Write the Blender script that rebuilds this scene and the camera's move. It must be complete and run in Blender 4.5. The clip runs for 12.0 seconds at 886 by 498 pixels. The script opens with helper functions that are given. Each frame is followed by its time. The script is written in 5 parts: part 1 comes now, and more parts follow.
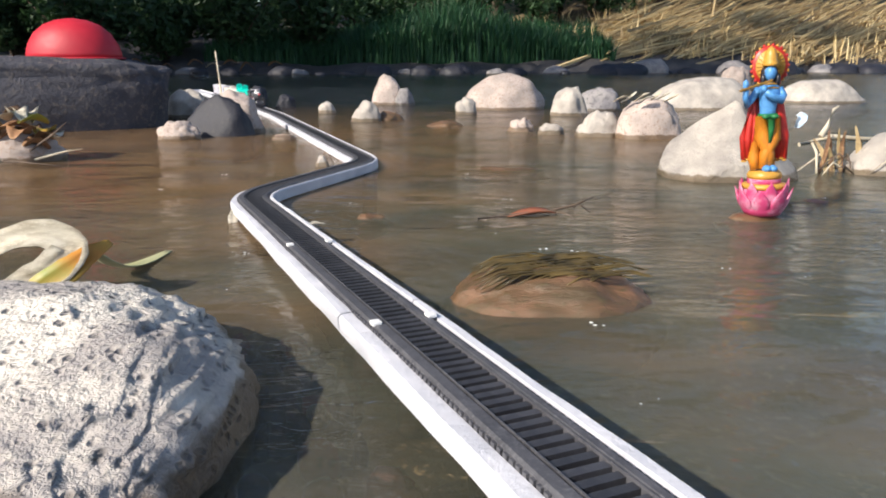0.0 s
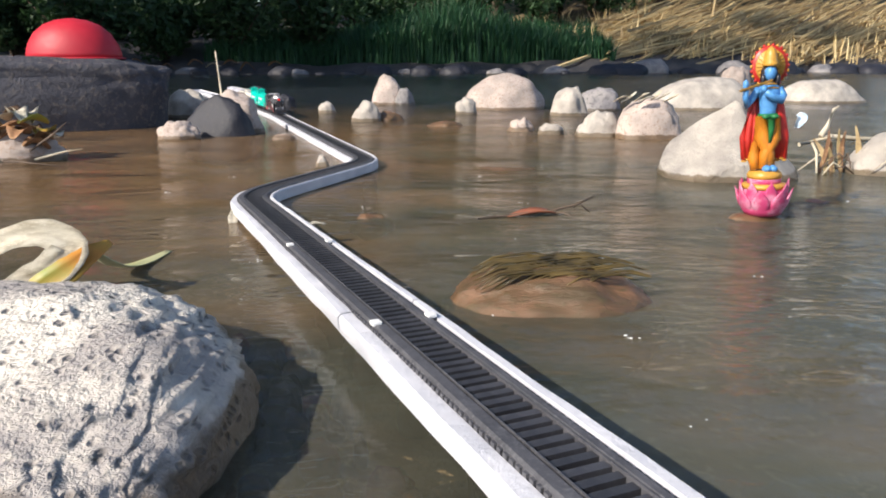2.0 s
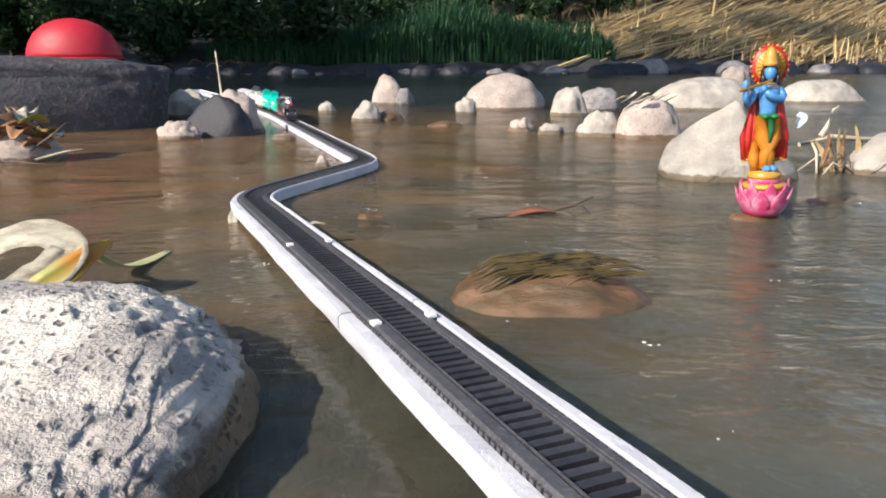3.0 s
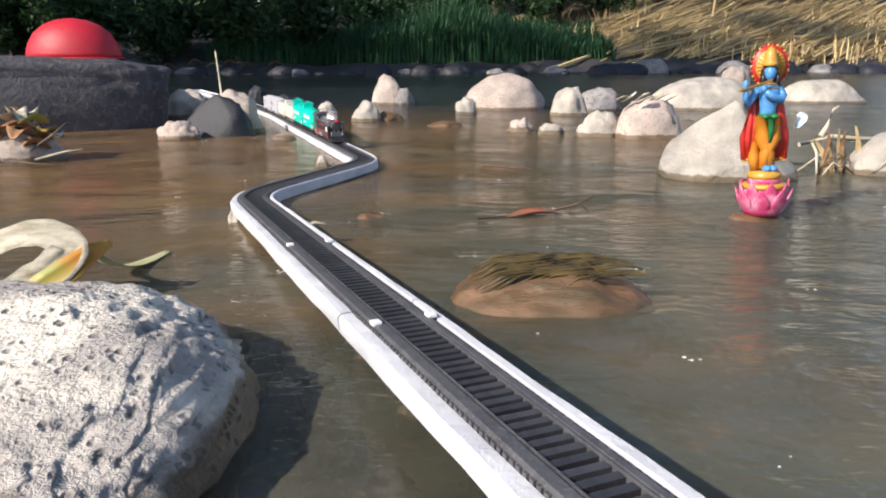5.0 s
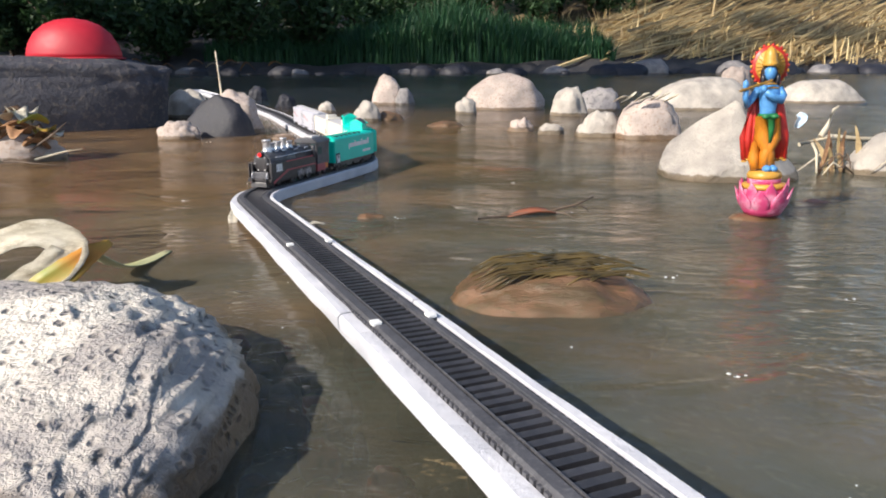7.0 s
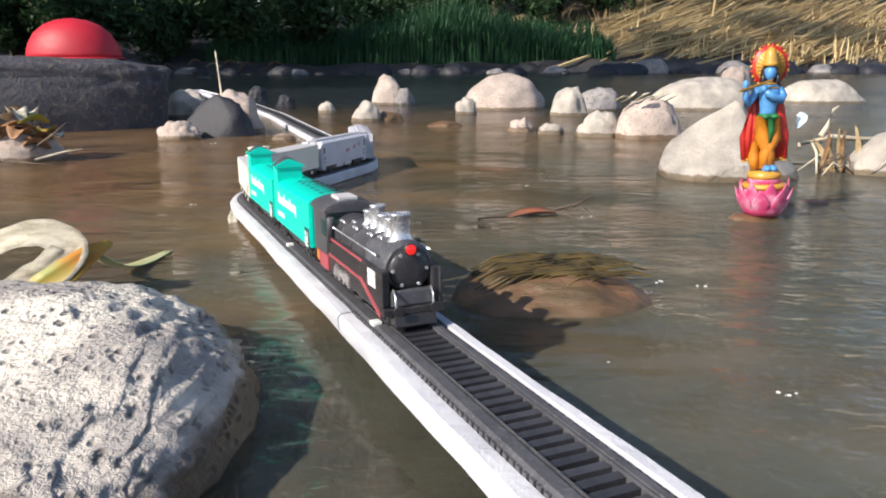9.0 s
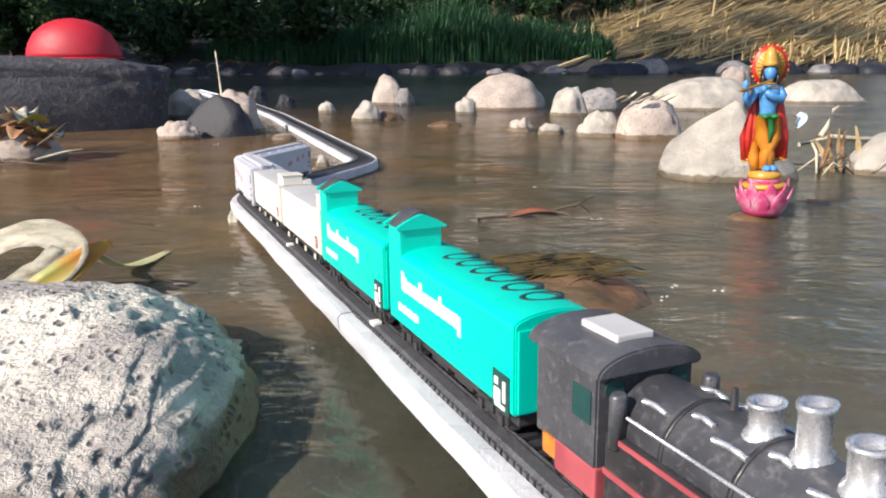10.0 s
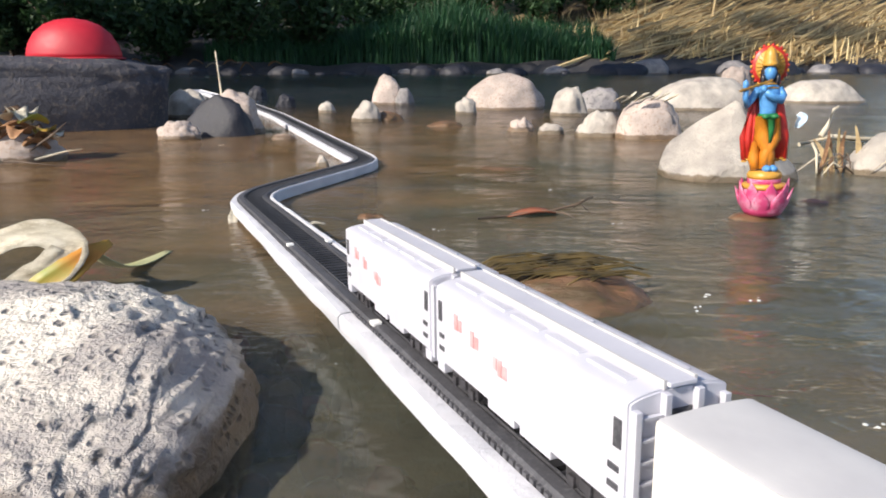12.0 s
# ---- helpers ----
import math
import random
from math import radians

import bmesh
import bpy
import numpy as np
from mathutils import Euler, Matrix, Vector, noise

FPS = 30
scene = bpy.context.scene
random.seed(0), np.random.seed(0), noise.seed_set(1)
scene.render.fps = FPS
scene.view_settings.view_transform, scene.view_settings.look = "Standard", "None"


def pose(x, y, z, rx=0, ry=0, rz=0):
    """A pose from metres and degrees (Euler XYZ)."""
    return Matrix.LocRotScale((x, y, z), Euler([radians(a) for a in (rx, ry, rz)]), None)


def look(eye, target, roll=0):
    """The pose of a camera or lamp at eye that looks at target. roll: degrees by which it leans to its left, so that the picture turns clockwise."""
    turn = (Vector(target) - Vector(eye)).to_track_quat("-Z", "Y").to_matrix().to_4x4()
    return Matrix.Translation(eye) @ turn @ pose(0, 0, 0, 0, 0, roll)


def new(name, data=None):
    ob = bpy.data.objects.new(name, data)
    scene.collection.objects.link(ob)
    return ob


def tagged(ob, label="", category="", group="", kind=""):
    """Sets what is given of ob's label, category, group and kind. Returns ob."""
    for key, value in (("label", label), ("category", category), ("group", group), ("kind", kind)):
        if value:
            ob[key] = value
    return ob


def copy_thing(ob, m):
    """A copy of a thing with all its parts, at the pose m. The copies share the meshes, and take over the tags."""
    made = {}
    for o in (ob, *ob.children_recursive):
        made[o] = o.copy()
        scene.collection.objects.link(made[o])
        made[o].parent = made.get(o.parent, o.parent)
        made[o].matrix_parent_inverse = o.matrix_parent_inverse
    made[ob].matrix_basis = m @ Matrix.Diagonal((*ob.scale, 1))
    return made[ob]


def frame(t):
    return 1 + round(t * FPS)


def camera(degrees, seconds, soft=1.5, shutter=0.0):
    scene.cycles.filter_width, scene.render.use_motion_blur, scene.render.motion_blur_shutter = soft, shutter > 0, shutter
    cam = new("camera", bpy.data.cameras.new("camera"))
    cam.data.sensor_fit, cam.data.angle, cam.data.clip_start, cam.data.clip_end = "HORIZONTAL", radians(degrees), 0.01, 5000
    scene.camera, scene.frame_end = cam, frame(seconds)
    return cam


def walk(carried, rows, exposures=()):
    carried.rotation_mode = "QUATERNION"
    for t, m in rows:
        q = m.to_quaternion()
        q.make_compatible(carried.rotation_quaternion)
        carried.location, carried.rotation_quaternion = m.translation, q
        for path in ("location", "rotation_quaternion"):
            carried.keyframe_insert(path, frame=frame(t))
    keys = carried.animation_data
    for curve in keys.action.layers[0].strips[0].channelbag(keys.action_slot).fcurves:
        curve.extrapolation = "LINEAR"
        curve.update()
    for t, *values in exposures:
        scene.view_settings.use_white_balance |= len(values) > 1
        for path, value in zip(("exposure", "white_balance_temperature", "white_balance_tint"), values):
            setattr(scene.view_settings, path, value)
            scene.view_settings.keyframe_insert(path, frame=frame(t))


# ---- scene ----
# ------------------------------------------------ camera
cam = camera(62, 12.0, soft=1.9)
EYE, AIM = (0, 0, 0.235), (0, 1, -0.0233)
walk(cam, [(0.0, look(EYE, AIM)), (12.0, look(EYE, AIM))], exposures=[(0.0, 0.45, 6350, 11), (12.0, 0.45, 6350, 11)])

# ------------------------------------------------ daylight: low sun from the far side of the stream
SUN_EL, SUN_TO = radians(34), Vector((-0.80, -0.60, 0)).normalized()
world = bpy.data.worlds.new("sky")
scene.world = world
world.use_nodes = True
wn = world.node_tree.nodes
sky = wn.new("ShaderNodeTexSky")
sky.sky_type, sky.sun_disc = "NISHITA", False
sky.sun_elevation, sky.sun_rotation = SUN_EL, math.atan2(SUN_TO.x, SUN_TO.y)
world.node_tree.links.new(sky.outputs[0], wn["Background"].inputs[0])
wn["Background"].inputs[1].default_value = 0.12
sun = new("sun", bpy.data.lights.new("sun", "SUN"))
sun.data.energy, sun.data.angle, sun.data.color = 5.0, radians(0.6), (1.0, 0.90, 0.76)
sd = Vector((SUN_TO.x * math.cos(SUN_EL), SUN_TO.y * math.cos(SUN_EL), math.sin(SUN_EL)))
sun.matrix_basis = look(sd * 40, (0, 0, 0))


# ------------------------------------------------ materials
def mat(name, c1, c2, scale=20.0, rough=0.7, bump=0.3, dist=0.004, c3=None, metal=0.0, lo=0.35, hi=0.65, pits=0.0, rand=0.0, stretch=None, wet=None):
    """Two-scale mottled surface: c1 and c2 mixed by broad noise, c3 by fine noise, relief from both. wet is the height to which the stone is soaked."""
    m = bpy.data.materials.new(name)
    m.use_nodes = True
    t = m.node_tree
    n, l = t.nodes, t.links
    b = n["Principled BSDF"]
    tc = n.new("ShaderNodeTexCoord")
    src = tc.outputs["Object"]
    if stretch:
        mp = n.new("ShaderNodeMapping")
        mp.inputs["Scale"].default_value = stretch
        l.new(src, mp.inputs[0])
        src = mp.outputs[0]
    big, fine = n.new("ShaderNodeTexNoise"), n.new("ShaderNodeTexNoise")
    big.inputs["Scale"].default_value, big.inputs["Detail"].default_value = scale, 6
    fine.inputs["Scale"].default_value, fine.inputs["Detail"].default_value = scale * 7, 5
    fine.inputs["Roughness"].default_value = 0.7
    l.new(src, big.inputs[0]), l.new(src, fine.inputs[0])
    r = n.new("ShaderNodeMapRange")
    r.inputs[1].default_value, r.inputs[2].default_value = lo, hi
    l.new(big.outputs[0], r.inputs[0])
    mix = n.new("ShaderNodeMix")
    mix.data_type = "RGBA"
    mix.inputs[6].default_value, mix.inputs[7].default_value = (*c1, 1), (*c2, 1)
    l.new(r.outputs[0], mix.inputs[0])
    out = mix.outputs[2]
    if c3:
        r2 = n.new("ShaderNodeMapRange")
        r2.inputs[1].default_value, r2.inputs[2].default_value = 0.52, 0.66
        l.new(fine.outputs[0], r2.inputs[0])
        mix2 = n.new("ShaderNodeMix")
        mix2.data_type = "RGBA"
        mix2.inputs[7].default_value = (*c3, 1)
        l.new(r2.outputs[0], mix2.inputs[0]), l.new(out, mix2.inputs[6])
        out = mix2.outputs[2]
    if pits:
        vor, pm, gate, both, mix3 = n.new("ShaderNodeTexVoronoi"), n.new("ShaderNodeMapRange"), n.new("ShaderNodeTexNoise"), n.new("ShaderNodeMath"), n.new("ShaderNodeMix")
        vor.inputs["Scale"].default_value, gate.inputs["Scale"].default_value = pits, pits * 0.45
        gm = n.new("ShaderNodeMapRange")
        gm.inputs[1].default_value, gm.inputs[2].default_value = 0.46, 0.58
        pm.inputs[1].default_value, pm.inputs[2].default_value, pm.inputs[3].default_value, pm.inputs[4].default_value = 0.18, 0.42, 1.0, 0.0
        both.operation, mix3.data_type = "MULTIPLY", "RGBA"
        l.new(src, vor.inputs[0]), l.new(src, gate.inputs[0]), l.new(vor.outputs["Distance"], pm.inputs[0]), l.new(gate.outputs[0], gm.inputs[0])
        l.new(pm.outputs[0], both.inputs[0]), l.new(gm.outputs[0], both.inputs[1])
        mix3.inputs[7].default_value = tuple(v * 0.62 for v in c2) + (1,)
        l.new(both.outputs[0], mix3.inputs[0]), l.new(out, mix3.inputs[6])
        out = mix3.outputs[2]
    if rand:
        oi, hs, ma = n.new("ShaderNodeObjectInfo"), n.new("ShaderNodeHueSaturation"), n.new("ShaderNodeMapRange")
        ma.inputs[3].default_value, ma.inputs[4].default_value = 1 - rand, 1 + rand
        l.new(oi.outputs["Random"], ma.inputs[0]), l.new(ma.outputs[0], hs.inputs["Value"]), l.new(out, hs.inputs["Color"])
        out = hs.outputs[0]
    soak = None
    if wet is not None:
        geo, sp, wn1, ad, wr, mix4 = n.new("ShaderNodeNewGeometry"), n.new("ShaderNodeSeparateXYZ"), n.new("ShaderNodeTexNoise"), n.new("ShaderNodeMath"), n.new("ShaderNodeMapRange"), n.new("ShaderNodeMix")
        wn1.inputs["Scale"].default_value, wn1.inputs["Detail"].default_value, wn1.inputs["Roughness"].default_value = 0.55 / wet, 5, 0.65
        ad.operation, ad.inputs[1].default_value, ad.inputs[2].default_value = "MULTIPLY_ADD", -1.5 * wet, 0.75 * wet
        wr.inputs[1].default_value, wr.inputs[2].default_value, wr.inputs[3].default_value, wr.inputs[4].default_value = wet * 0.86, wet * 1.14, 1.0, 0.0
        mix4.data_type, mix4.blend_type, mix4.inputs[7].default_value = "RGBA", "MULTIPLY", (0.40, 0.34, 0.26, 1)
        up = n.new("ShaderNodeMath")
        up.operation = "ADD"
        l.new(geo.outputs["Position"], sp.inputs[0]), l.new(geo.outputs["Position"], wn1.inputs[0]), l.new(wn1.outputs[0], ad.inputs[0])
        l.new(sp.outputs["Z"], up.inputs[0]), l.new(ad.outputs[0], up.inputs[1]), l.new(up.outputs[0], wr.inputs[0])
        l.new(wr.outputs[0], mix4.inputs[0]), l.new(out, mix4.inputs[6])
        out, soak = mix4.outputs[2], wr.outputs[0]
    l.new(out, b.inputs["Base Color"])
    rr = n.new("ShaderNodeMapRange")
    rr.inputs[3].default_value, rr.inputs[4].default_value = max(rough - 0.12, 0.02), min(rough + 0.12, 1)
    l.new(fine.outputs[0], rr.inputs[0]), l.new(rr.outputs[0], b.inputs["Roughness"])
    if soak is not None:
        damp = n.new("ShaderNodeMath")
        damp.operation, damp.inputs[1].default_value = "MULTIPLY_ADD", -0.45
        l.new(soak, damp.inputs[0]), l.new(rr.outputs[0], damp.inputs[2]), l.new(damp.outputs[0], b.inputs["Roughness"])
    b.inputs["Metallic"].default_value = metal
    if bump:
        add, bp = n.new("ShaderNodeMath"), n.new("ShaderNodeBump")
        add.operation = "ADD"
        l.new(big.outputs[0], add.inputs[0]), l.new(fine.outputs[0], add.inputs[1])
        bp.inputs["Strength"].default_value, bp.inputs["Distance"].default_value = bump, dist
        if pits:
            sub = n.new("ShaderNodeMath")
            sub.operation = "SUBTRACT"
            half = n.new("ShaderNodeMath")
            half.operation = "MULTIPLY"
            half.inputs[1].default_value = 0.45
            l.new(both.outputs[0], half.inputs[0]), l.new(add.outputs[0], sub.inputs[0]), l.new(half.outputs[0], sub.inputs[1])
            add = sub
        l.new(add.outputs[0], bp.inputs["Height"]), l.new(bp.outputs[0], b.inputs["Normal"])
    return m


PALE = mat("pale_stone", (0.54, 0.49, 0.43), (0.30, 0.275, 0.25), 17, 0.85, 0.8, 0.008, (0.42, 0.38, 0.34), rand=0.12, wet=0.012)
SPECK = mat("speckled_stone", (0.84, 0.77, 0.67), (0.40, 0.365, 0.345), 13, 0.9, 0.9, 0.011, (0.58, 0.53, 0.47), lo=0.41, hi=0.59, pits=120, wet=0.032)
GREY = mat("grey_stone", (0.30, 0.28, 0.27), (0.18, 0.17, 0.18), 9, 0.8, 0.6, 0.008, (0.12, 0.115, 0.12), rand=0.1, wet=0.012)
BOULDER = mat("blue_grey_stone", (0.075, 0.075, 0.092), (0.040, 0.041, 0.056), 7, 0.8, 0.9, 0.014, (0.15, 0.13, 0.12))
# near-black navy that carries the shade on the wedge beside the boulder
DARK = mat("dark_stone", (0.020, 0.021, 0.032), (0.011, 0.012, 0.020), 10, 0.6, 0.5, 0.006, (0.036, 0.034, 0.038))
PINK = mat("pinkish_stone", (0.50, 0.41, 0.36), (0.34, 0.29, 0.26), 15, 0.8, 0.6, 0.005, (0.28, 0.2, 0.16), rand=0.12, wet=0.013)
BROWN = mat("wet_brown_stone", (0.20, 0.105, 0.055), (0.09, 0.06, 0.03), 12, 0.35, 0.6, 0.004, (0.09, 0.07, 0.03), stretch=(1, 3, 3))
RUST = mat("red_brown_stone", (0.30, 0.12, 0.08), (0.2, 0.1, 0.07), 18, 0.5, 0.4, 0.004, (0.14, 0.08, 0.06))
BED = mat("stream_bed", (0.46, 0.345, 0.205), (0.24, 0.195, 0.125), 11, 0.9, 0.6, 0.01, (0.52, 0.41, 0.25))
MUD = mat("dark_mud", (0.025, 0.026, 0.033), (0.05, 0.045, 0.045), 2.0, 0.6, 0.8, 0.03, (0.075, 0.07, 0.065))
FOAM = mat("white_foam", (0.62, 0.62, 0.66), (0.50, 0.51, 0.56), 26, 0.75, 0.8, 0.002, (0.55, 0.55, 0.59))
RAIL = mat("grey_plastic", (0.085, 0.085, 0.095), (0.055, 0.055, 0.063), 60, 0.5, 0.5, 0.0008, (0.13, 0.13, 0.14))
TIE = mat("dark_plastic", (0.045, 0.045, 0.052), (0.03, 0.03, 0.036), 60, 0.38, 0.25, 0.0003, (0.07, 0.07, 0.075), rand=0.25)
CLIP = mat("white_plastic", (0.82, 0.82, 0.8), (0.74, 0.74, 0.74), 60, 0.35, 0.1, 0.0002)
TEAL = mat("teal_plastic", (0.0, 0.62, 0.49), (0.0, 0.56, 0.45), 30, 0.38, 0.08, 0.0003)
INK = mat("dark_print", (0.01, 0.05, 0.05), (0.02, 0.07, 0.065), 60, 0.5, 0)
BLACK = mat("black_plastic", (0.022, 0.021, 0.024), (0.04, 0.038, 0.042), 40, 0.36, 0.15, 0.0004, (0.06, 0.055, 0.06))
SLATE = mat("slate_plastic", (0.042, 0.044, 0.052), (0.085, 0.085, 0.098), 32, 0.38, 0.3, 0.0008, (0.12, 0.12, 0.13))
SILVER = mat("silver_plating", (0.82, 0.82, 0.84), (0.52, 0.52, 0.55), 70, 0.28, 0.10, 0.0004, metal=0.7)
GEAR = mat("worn_grey_metal", (0.34, 0.31, 0.31), (0.16, 0.15, 0.155), 70, 0.5, 0.5, 0.001, (0.5, 0.47, 0.47))
RED = mat("red_paint", (0.40, 0.085, 0.10), (0.30, 0.06, 0.075), 50, 0.42, 0.1, 0.0003)
PRINT = mat("white_print", (0.82, 0.82, 0.82), (0.7, 0.7, 0.7), 80, 0.5, 0)
ORANGE = mat("orange_paint", (0.7, 0.25, 0.03), (0.5, 0.08, 0.03), 60, 0.45, 0)
CREAM = mat("cream_plastic", (0.76, 0.725, 0.64), (0.70, 0.665, 0.58), 30, 0.42, 0.1, 0.0004)
GREYROOF = mat("light_grey_plastic", (0.55, 0.54, 0.54), (0.47, 0.46, 0.47), 30, 0.5, 0.1, 0.0004)
WHITE = mat("white_wagon_plastic", (0.55, 0.55, 0.61), (0.49, 0.49, 0.555), 30, 0.42, 0.1, 0.0004)
PINKINK = mat("faded_red_print", (0.52, 0.25, 0.25), (0.55, 0.42, 0.44), 90, 0.55, 0)
STRAWBED = mat("straw_litter", (0.10, 0.07, 0.035), (0.22, 0.16, 0.08), 2.5, 0.85, 0.8, 0.03, (0.32, 0.24, 0.12), stretch=(0.3, 1.5, 1))
STRAW = mat("dry_straw", (0.52, 0.40, 0.20), (0.36, 0.26, 0.13), 3, 0.7, 0.3, 0.004, (0.22, 0.15, 0.08))
HUSK = mat("pale_husk", (0.74, 0.69, 0.57), (0.42, 0.37, 0.27), 26, 0.6, 0.8, 0.004, (0.78, 0.74, 0.64), stretch=(1, 5, 5))
AMBER = mat("amber_leaf", (0.55, 0.22, 0.03), (0.25, 0.28, 0.05), 14, 0.5, 0.3, 0.002)
LITTER = mat("dead_leaf", (0.28, 0.15, 0.07), (0.17, 0.09, 0.05), 18, 0.65, 0.3, 0.003, (0.4, 0.24, 0.12), rand=0.4)
REDLEAF = mat("rust_leaf", (0.40, 0.12, 0.05), (0.28, 0.10, 0.05), 25, 0.45, 0.3, 0.002)
TWIG = mat("grey_twig", (0.16, 0.11, 0.075), (0.09, 0.065, 0.05), 30, 0.7, 0.4, 0.002)
PALEWOOD = mat("bleached_wood", (0.62, 0.55, 0.42), (0.45, 0.38, 0.27), 20, 0.7, 0.4, 0.002)
BARK = mat("bark", (0.09, 0.065, 0.045), (0.05, 0.04, 0.03), 6, 0.9, 0.8, 0.02)
CLOTH = mat("red_plastic_tub", (0.48, 0.012, 0.03), (0.38, 0.01, 0.025), 8, 0.55, 0.15, 0.003)


def leafy(name, c1, c2, trans=0.35):
    m = bpy.data.materials.new(name)
    m.use_nodes = True
    n, l = m.node_tree.nodes, m.node_tree.links
    geo, ramp = n.new("ShaderNodeNewGeometry"), n.new("ShaderNodeMix")
    ramp.data_type = "RGBA"
    ramp.inputs[6].default_value, ramp.inputs[7].default_value = (*c1, 1), (*c2, 1)
    l.new(geo.outputs["Random Per Island"], ramp.inputs[0])
    b, tr, mx = n["Principled BSDF"], n.new("ShaderNodeBsdfTranslucent"), n.new("ShaderNodeMixShader")
    b.inputs["Roughness"].default_value = 0.55
    mx.inputs[0].default_value = trans
    l.new(ramp.outputs[2], b.inputs["Base Color"]), l.new(ramp.outputs[2], tr.inputs[0])
    l.new(b.outputs[0], mx.inputs[1]), l.new(tr.outputs[0], mx.inputs[2]), l.new(mx.outputs[0], n["Material Output"].inputs[0])
    return m


LEAF = leafy("tree_leaves", (0.015, 0.036, 0.015), (0.046, 0.082, 0.03))
BUSH = leafy("bush_leaves", (0.016, 0.048, 0.018), (0.055, 0.115, 0.04))
GRASS = leafy("river_grass", (0.012, 0.058, 0.026), (0.045, 0.13, 0.05))
REED = leafy("dry_reed", (0.26, 0.17, 0.075), (0.78, 0.62, 0.33), 0.2)


def water_material():
    """Silty stream: half clear, half murk, with a rippled gloss on top."""
    m = bpy.data.materials.new("silty_water")
    m.use_nodes = True
    n, l = m.node_tree.nodes, m.node_tree.links
    n.remove(n["Principled BSDF"])
    tc = n.new("ShaderNodeTexCoord")

    def noise_of(scale, stretch, detail, rough=0.55, warp=0.0):
        mp, t = n.new("ShaderNodeMapping"), n.new("ShaderNodeTexNoise")
        mp.inputs["Scale"].default_value = stretch
        mp.inputs["Rotation"].default_value = (0, 0, radians(-14))
        t.inputs["Scale"].default_value, t.inputs["Detail"].default_value = scale, detail
        t.inputs["Roughness"].default_value, t.inputs["Distortion"].default_value = rough, warp
        l.new(tc.outputs["Object"], mp.inputs[0]), l.new(mp.outputs[0], t.inputs[0])
        return t.outputs[0]
    def still_noise(scale, detail, stretch=(1, 1.3, 1)):
        mp, t = n.new("ShaderNodeMapping"), n.new("ShaderNodeTexNoise")
        mp.inputs["Scale"].default_value = stretch
        t.inputs["Scale"].default_value, t.inputs["Detail"].default_value = scale, detail
        l.new(place, mp.inputs[0]), l.new(mp.outputs[0], t.inputs[0])
        return t.outputs[0]

    def remap(value, a, b, c, d, smooth=False):
        t = n.new("ShaderNodeMapRange")
        t.interpolation_type = "SMOOTHSTEP" if smooth else "LINEAR"
        for k, v in enumerate((a, b, c, d)):
            t.inputs[k + 1].default_value = v
        l.new(value, t.inputs[0])
        return t.outputs[0]

    def calc(op, a, b):
        t = n.new("ShaderNodeMath")
        t.operation = op
        for k, v in enumerate((a, b)):
            if isinstance(v, (int, float)):
                t.inputs[k].default_value = v
            else:
                l.new(v, t.inputs[k])
        return t.outputs[0]

    def near_to(point, r0, r1):
        t = n.new("ShaderNodeVectorMath")
        t.operation = "DISTANCE"
        t.inputs[1].default_value = point
        l.new(place, t.inputs[0])
        return remap(t.outputs["Value"], r0, r1, 1.0, 0.0, True)

    place = n.new("ShaderNodeNewGeometry").outputs["Position"]
    swell, ripple, fine = noise_of(4.2, (0.75, 1.35, 1), 3, warp=0.9), noise_of(19, (0.7, 1.5, 1), 3, warp=1.1), noise_of(60, (0.7, 1.6, 1), 2, warp=0.6)
    b1, b2, b3 = n.new("ShaderNodeBump"), n.new("ShaderNodeBump"), n.new("ShaderNodeBump")
    b1.inputs["Strength"].default_value, b1.inputs["Distance"].default_value = 0.45, 0.030
    b2.inputs["Distance"].default_value, b3.inputs["Distance"].default_value = 0.015, 0.004
    l.new(swell, b1.inputs["Height"]), l.new(ripple, b2.inputs["Height"]), l.new(fine, b3.inputs["Height"])
    l.new(b1.outputs[0], b2.inputs["Normal"]), l.new(b2.outputs[0], b3.inputs["Normal"])
    # riffles behind stones, calm pools between them
    patch = calc("MAXIMUM", remap(noise_of(2.1, (1, 1.5, 1), 2), 0.44, 0.62, 0.22, 1.0), calc("MULTIPLY", near_to((0.44, 1.02, 0), 0.1, 0.34), 1.6))
    l.new(calc("MULTIPLY", patch, 0.55), b2.inputs["Strength"]), l.new(calc("MULTIPLY", patch, 0.6), b3.inputs["Strength"])
    tone, silt, clear, gloss = n.new("ShaderNodeMix"), n.new("ShaderNodeBsdfDiffuse"), n.new("ShaderNodeBsdfTransparent"), n.new("ShaderNodeBsdfGlossy")
    tone.data_type = "RGBA"
    tone.inputs[6].default_value, tone.inputs[7].default_value = (0.33, 0.20, 0.095, 1), (0.146, 0.150, 0.115, 1)
    # silt tone runs from warm brown upstream to grey-green near and right
    sep = n.new("ShaderNodeVectorMath")
    sep.operation = "DOT_PRODUCT"
    sep.inputs[1].default_value = (0.55, -0.42, 0)
    l.new(place, sep.inputs[0])
    cloud = remap(still_noise(2.6, 5), 0.30, 0.70, -0.45, 0.45)
    both = calc("ADD", remap(sep.outputs["Value"], -1.0, -0.25, 0.02, 0.95), cloud)
    # far water darkened by distance: shade and dark reflections put into the colour
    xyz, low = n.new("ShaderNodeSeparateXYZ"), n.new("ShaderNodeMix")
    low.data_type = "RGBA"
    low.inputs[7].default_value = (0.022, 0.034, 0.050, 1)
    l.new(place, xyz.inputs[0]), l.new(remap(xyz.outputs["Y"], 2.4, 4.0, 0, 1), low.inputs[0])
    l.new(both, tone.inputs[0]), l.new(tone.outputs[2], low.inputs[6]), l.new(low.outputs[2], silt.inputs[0])
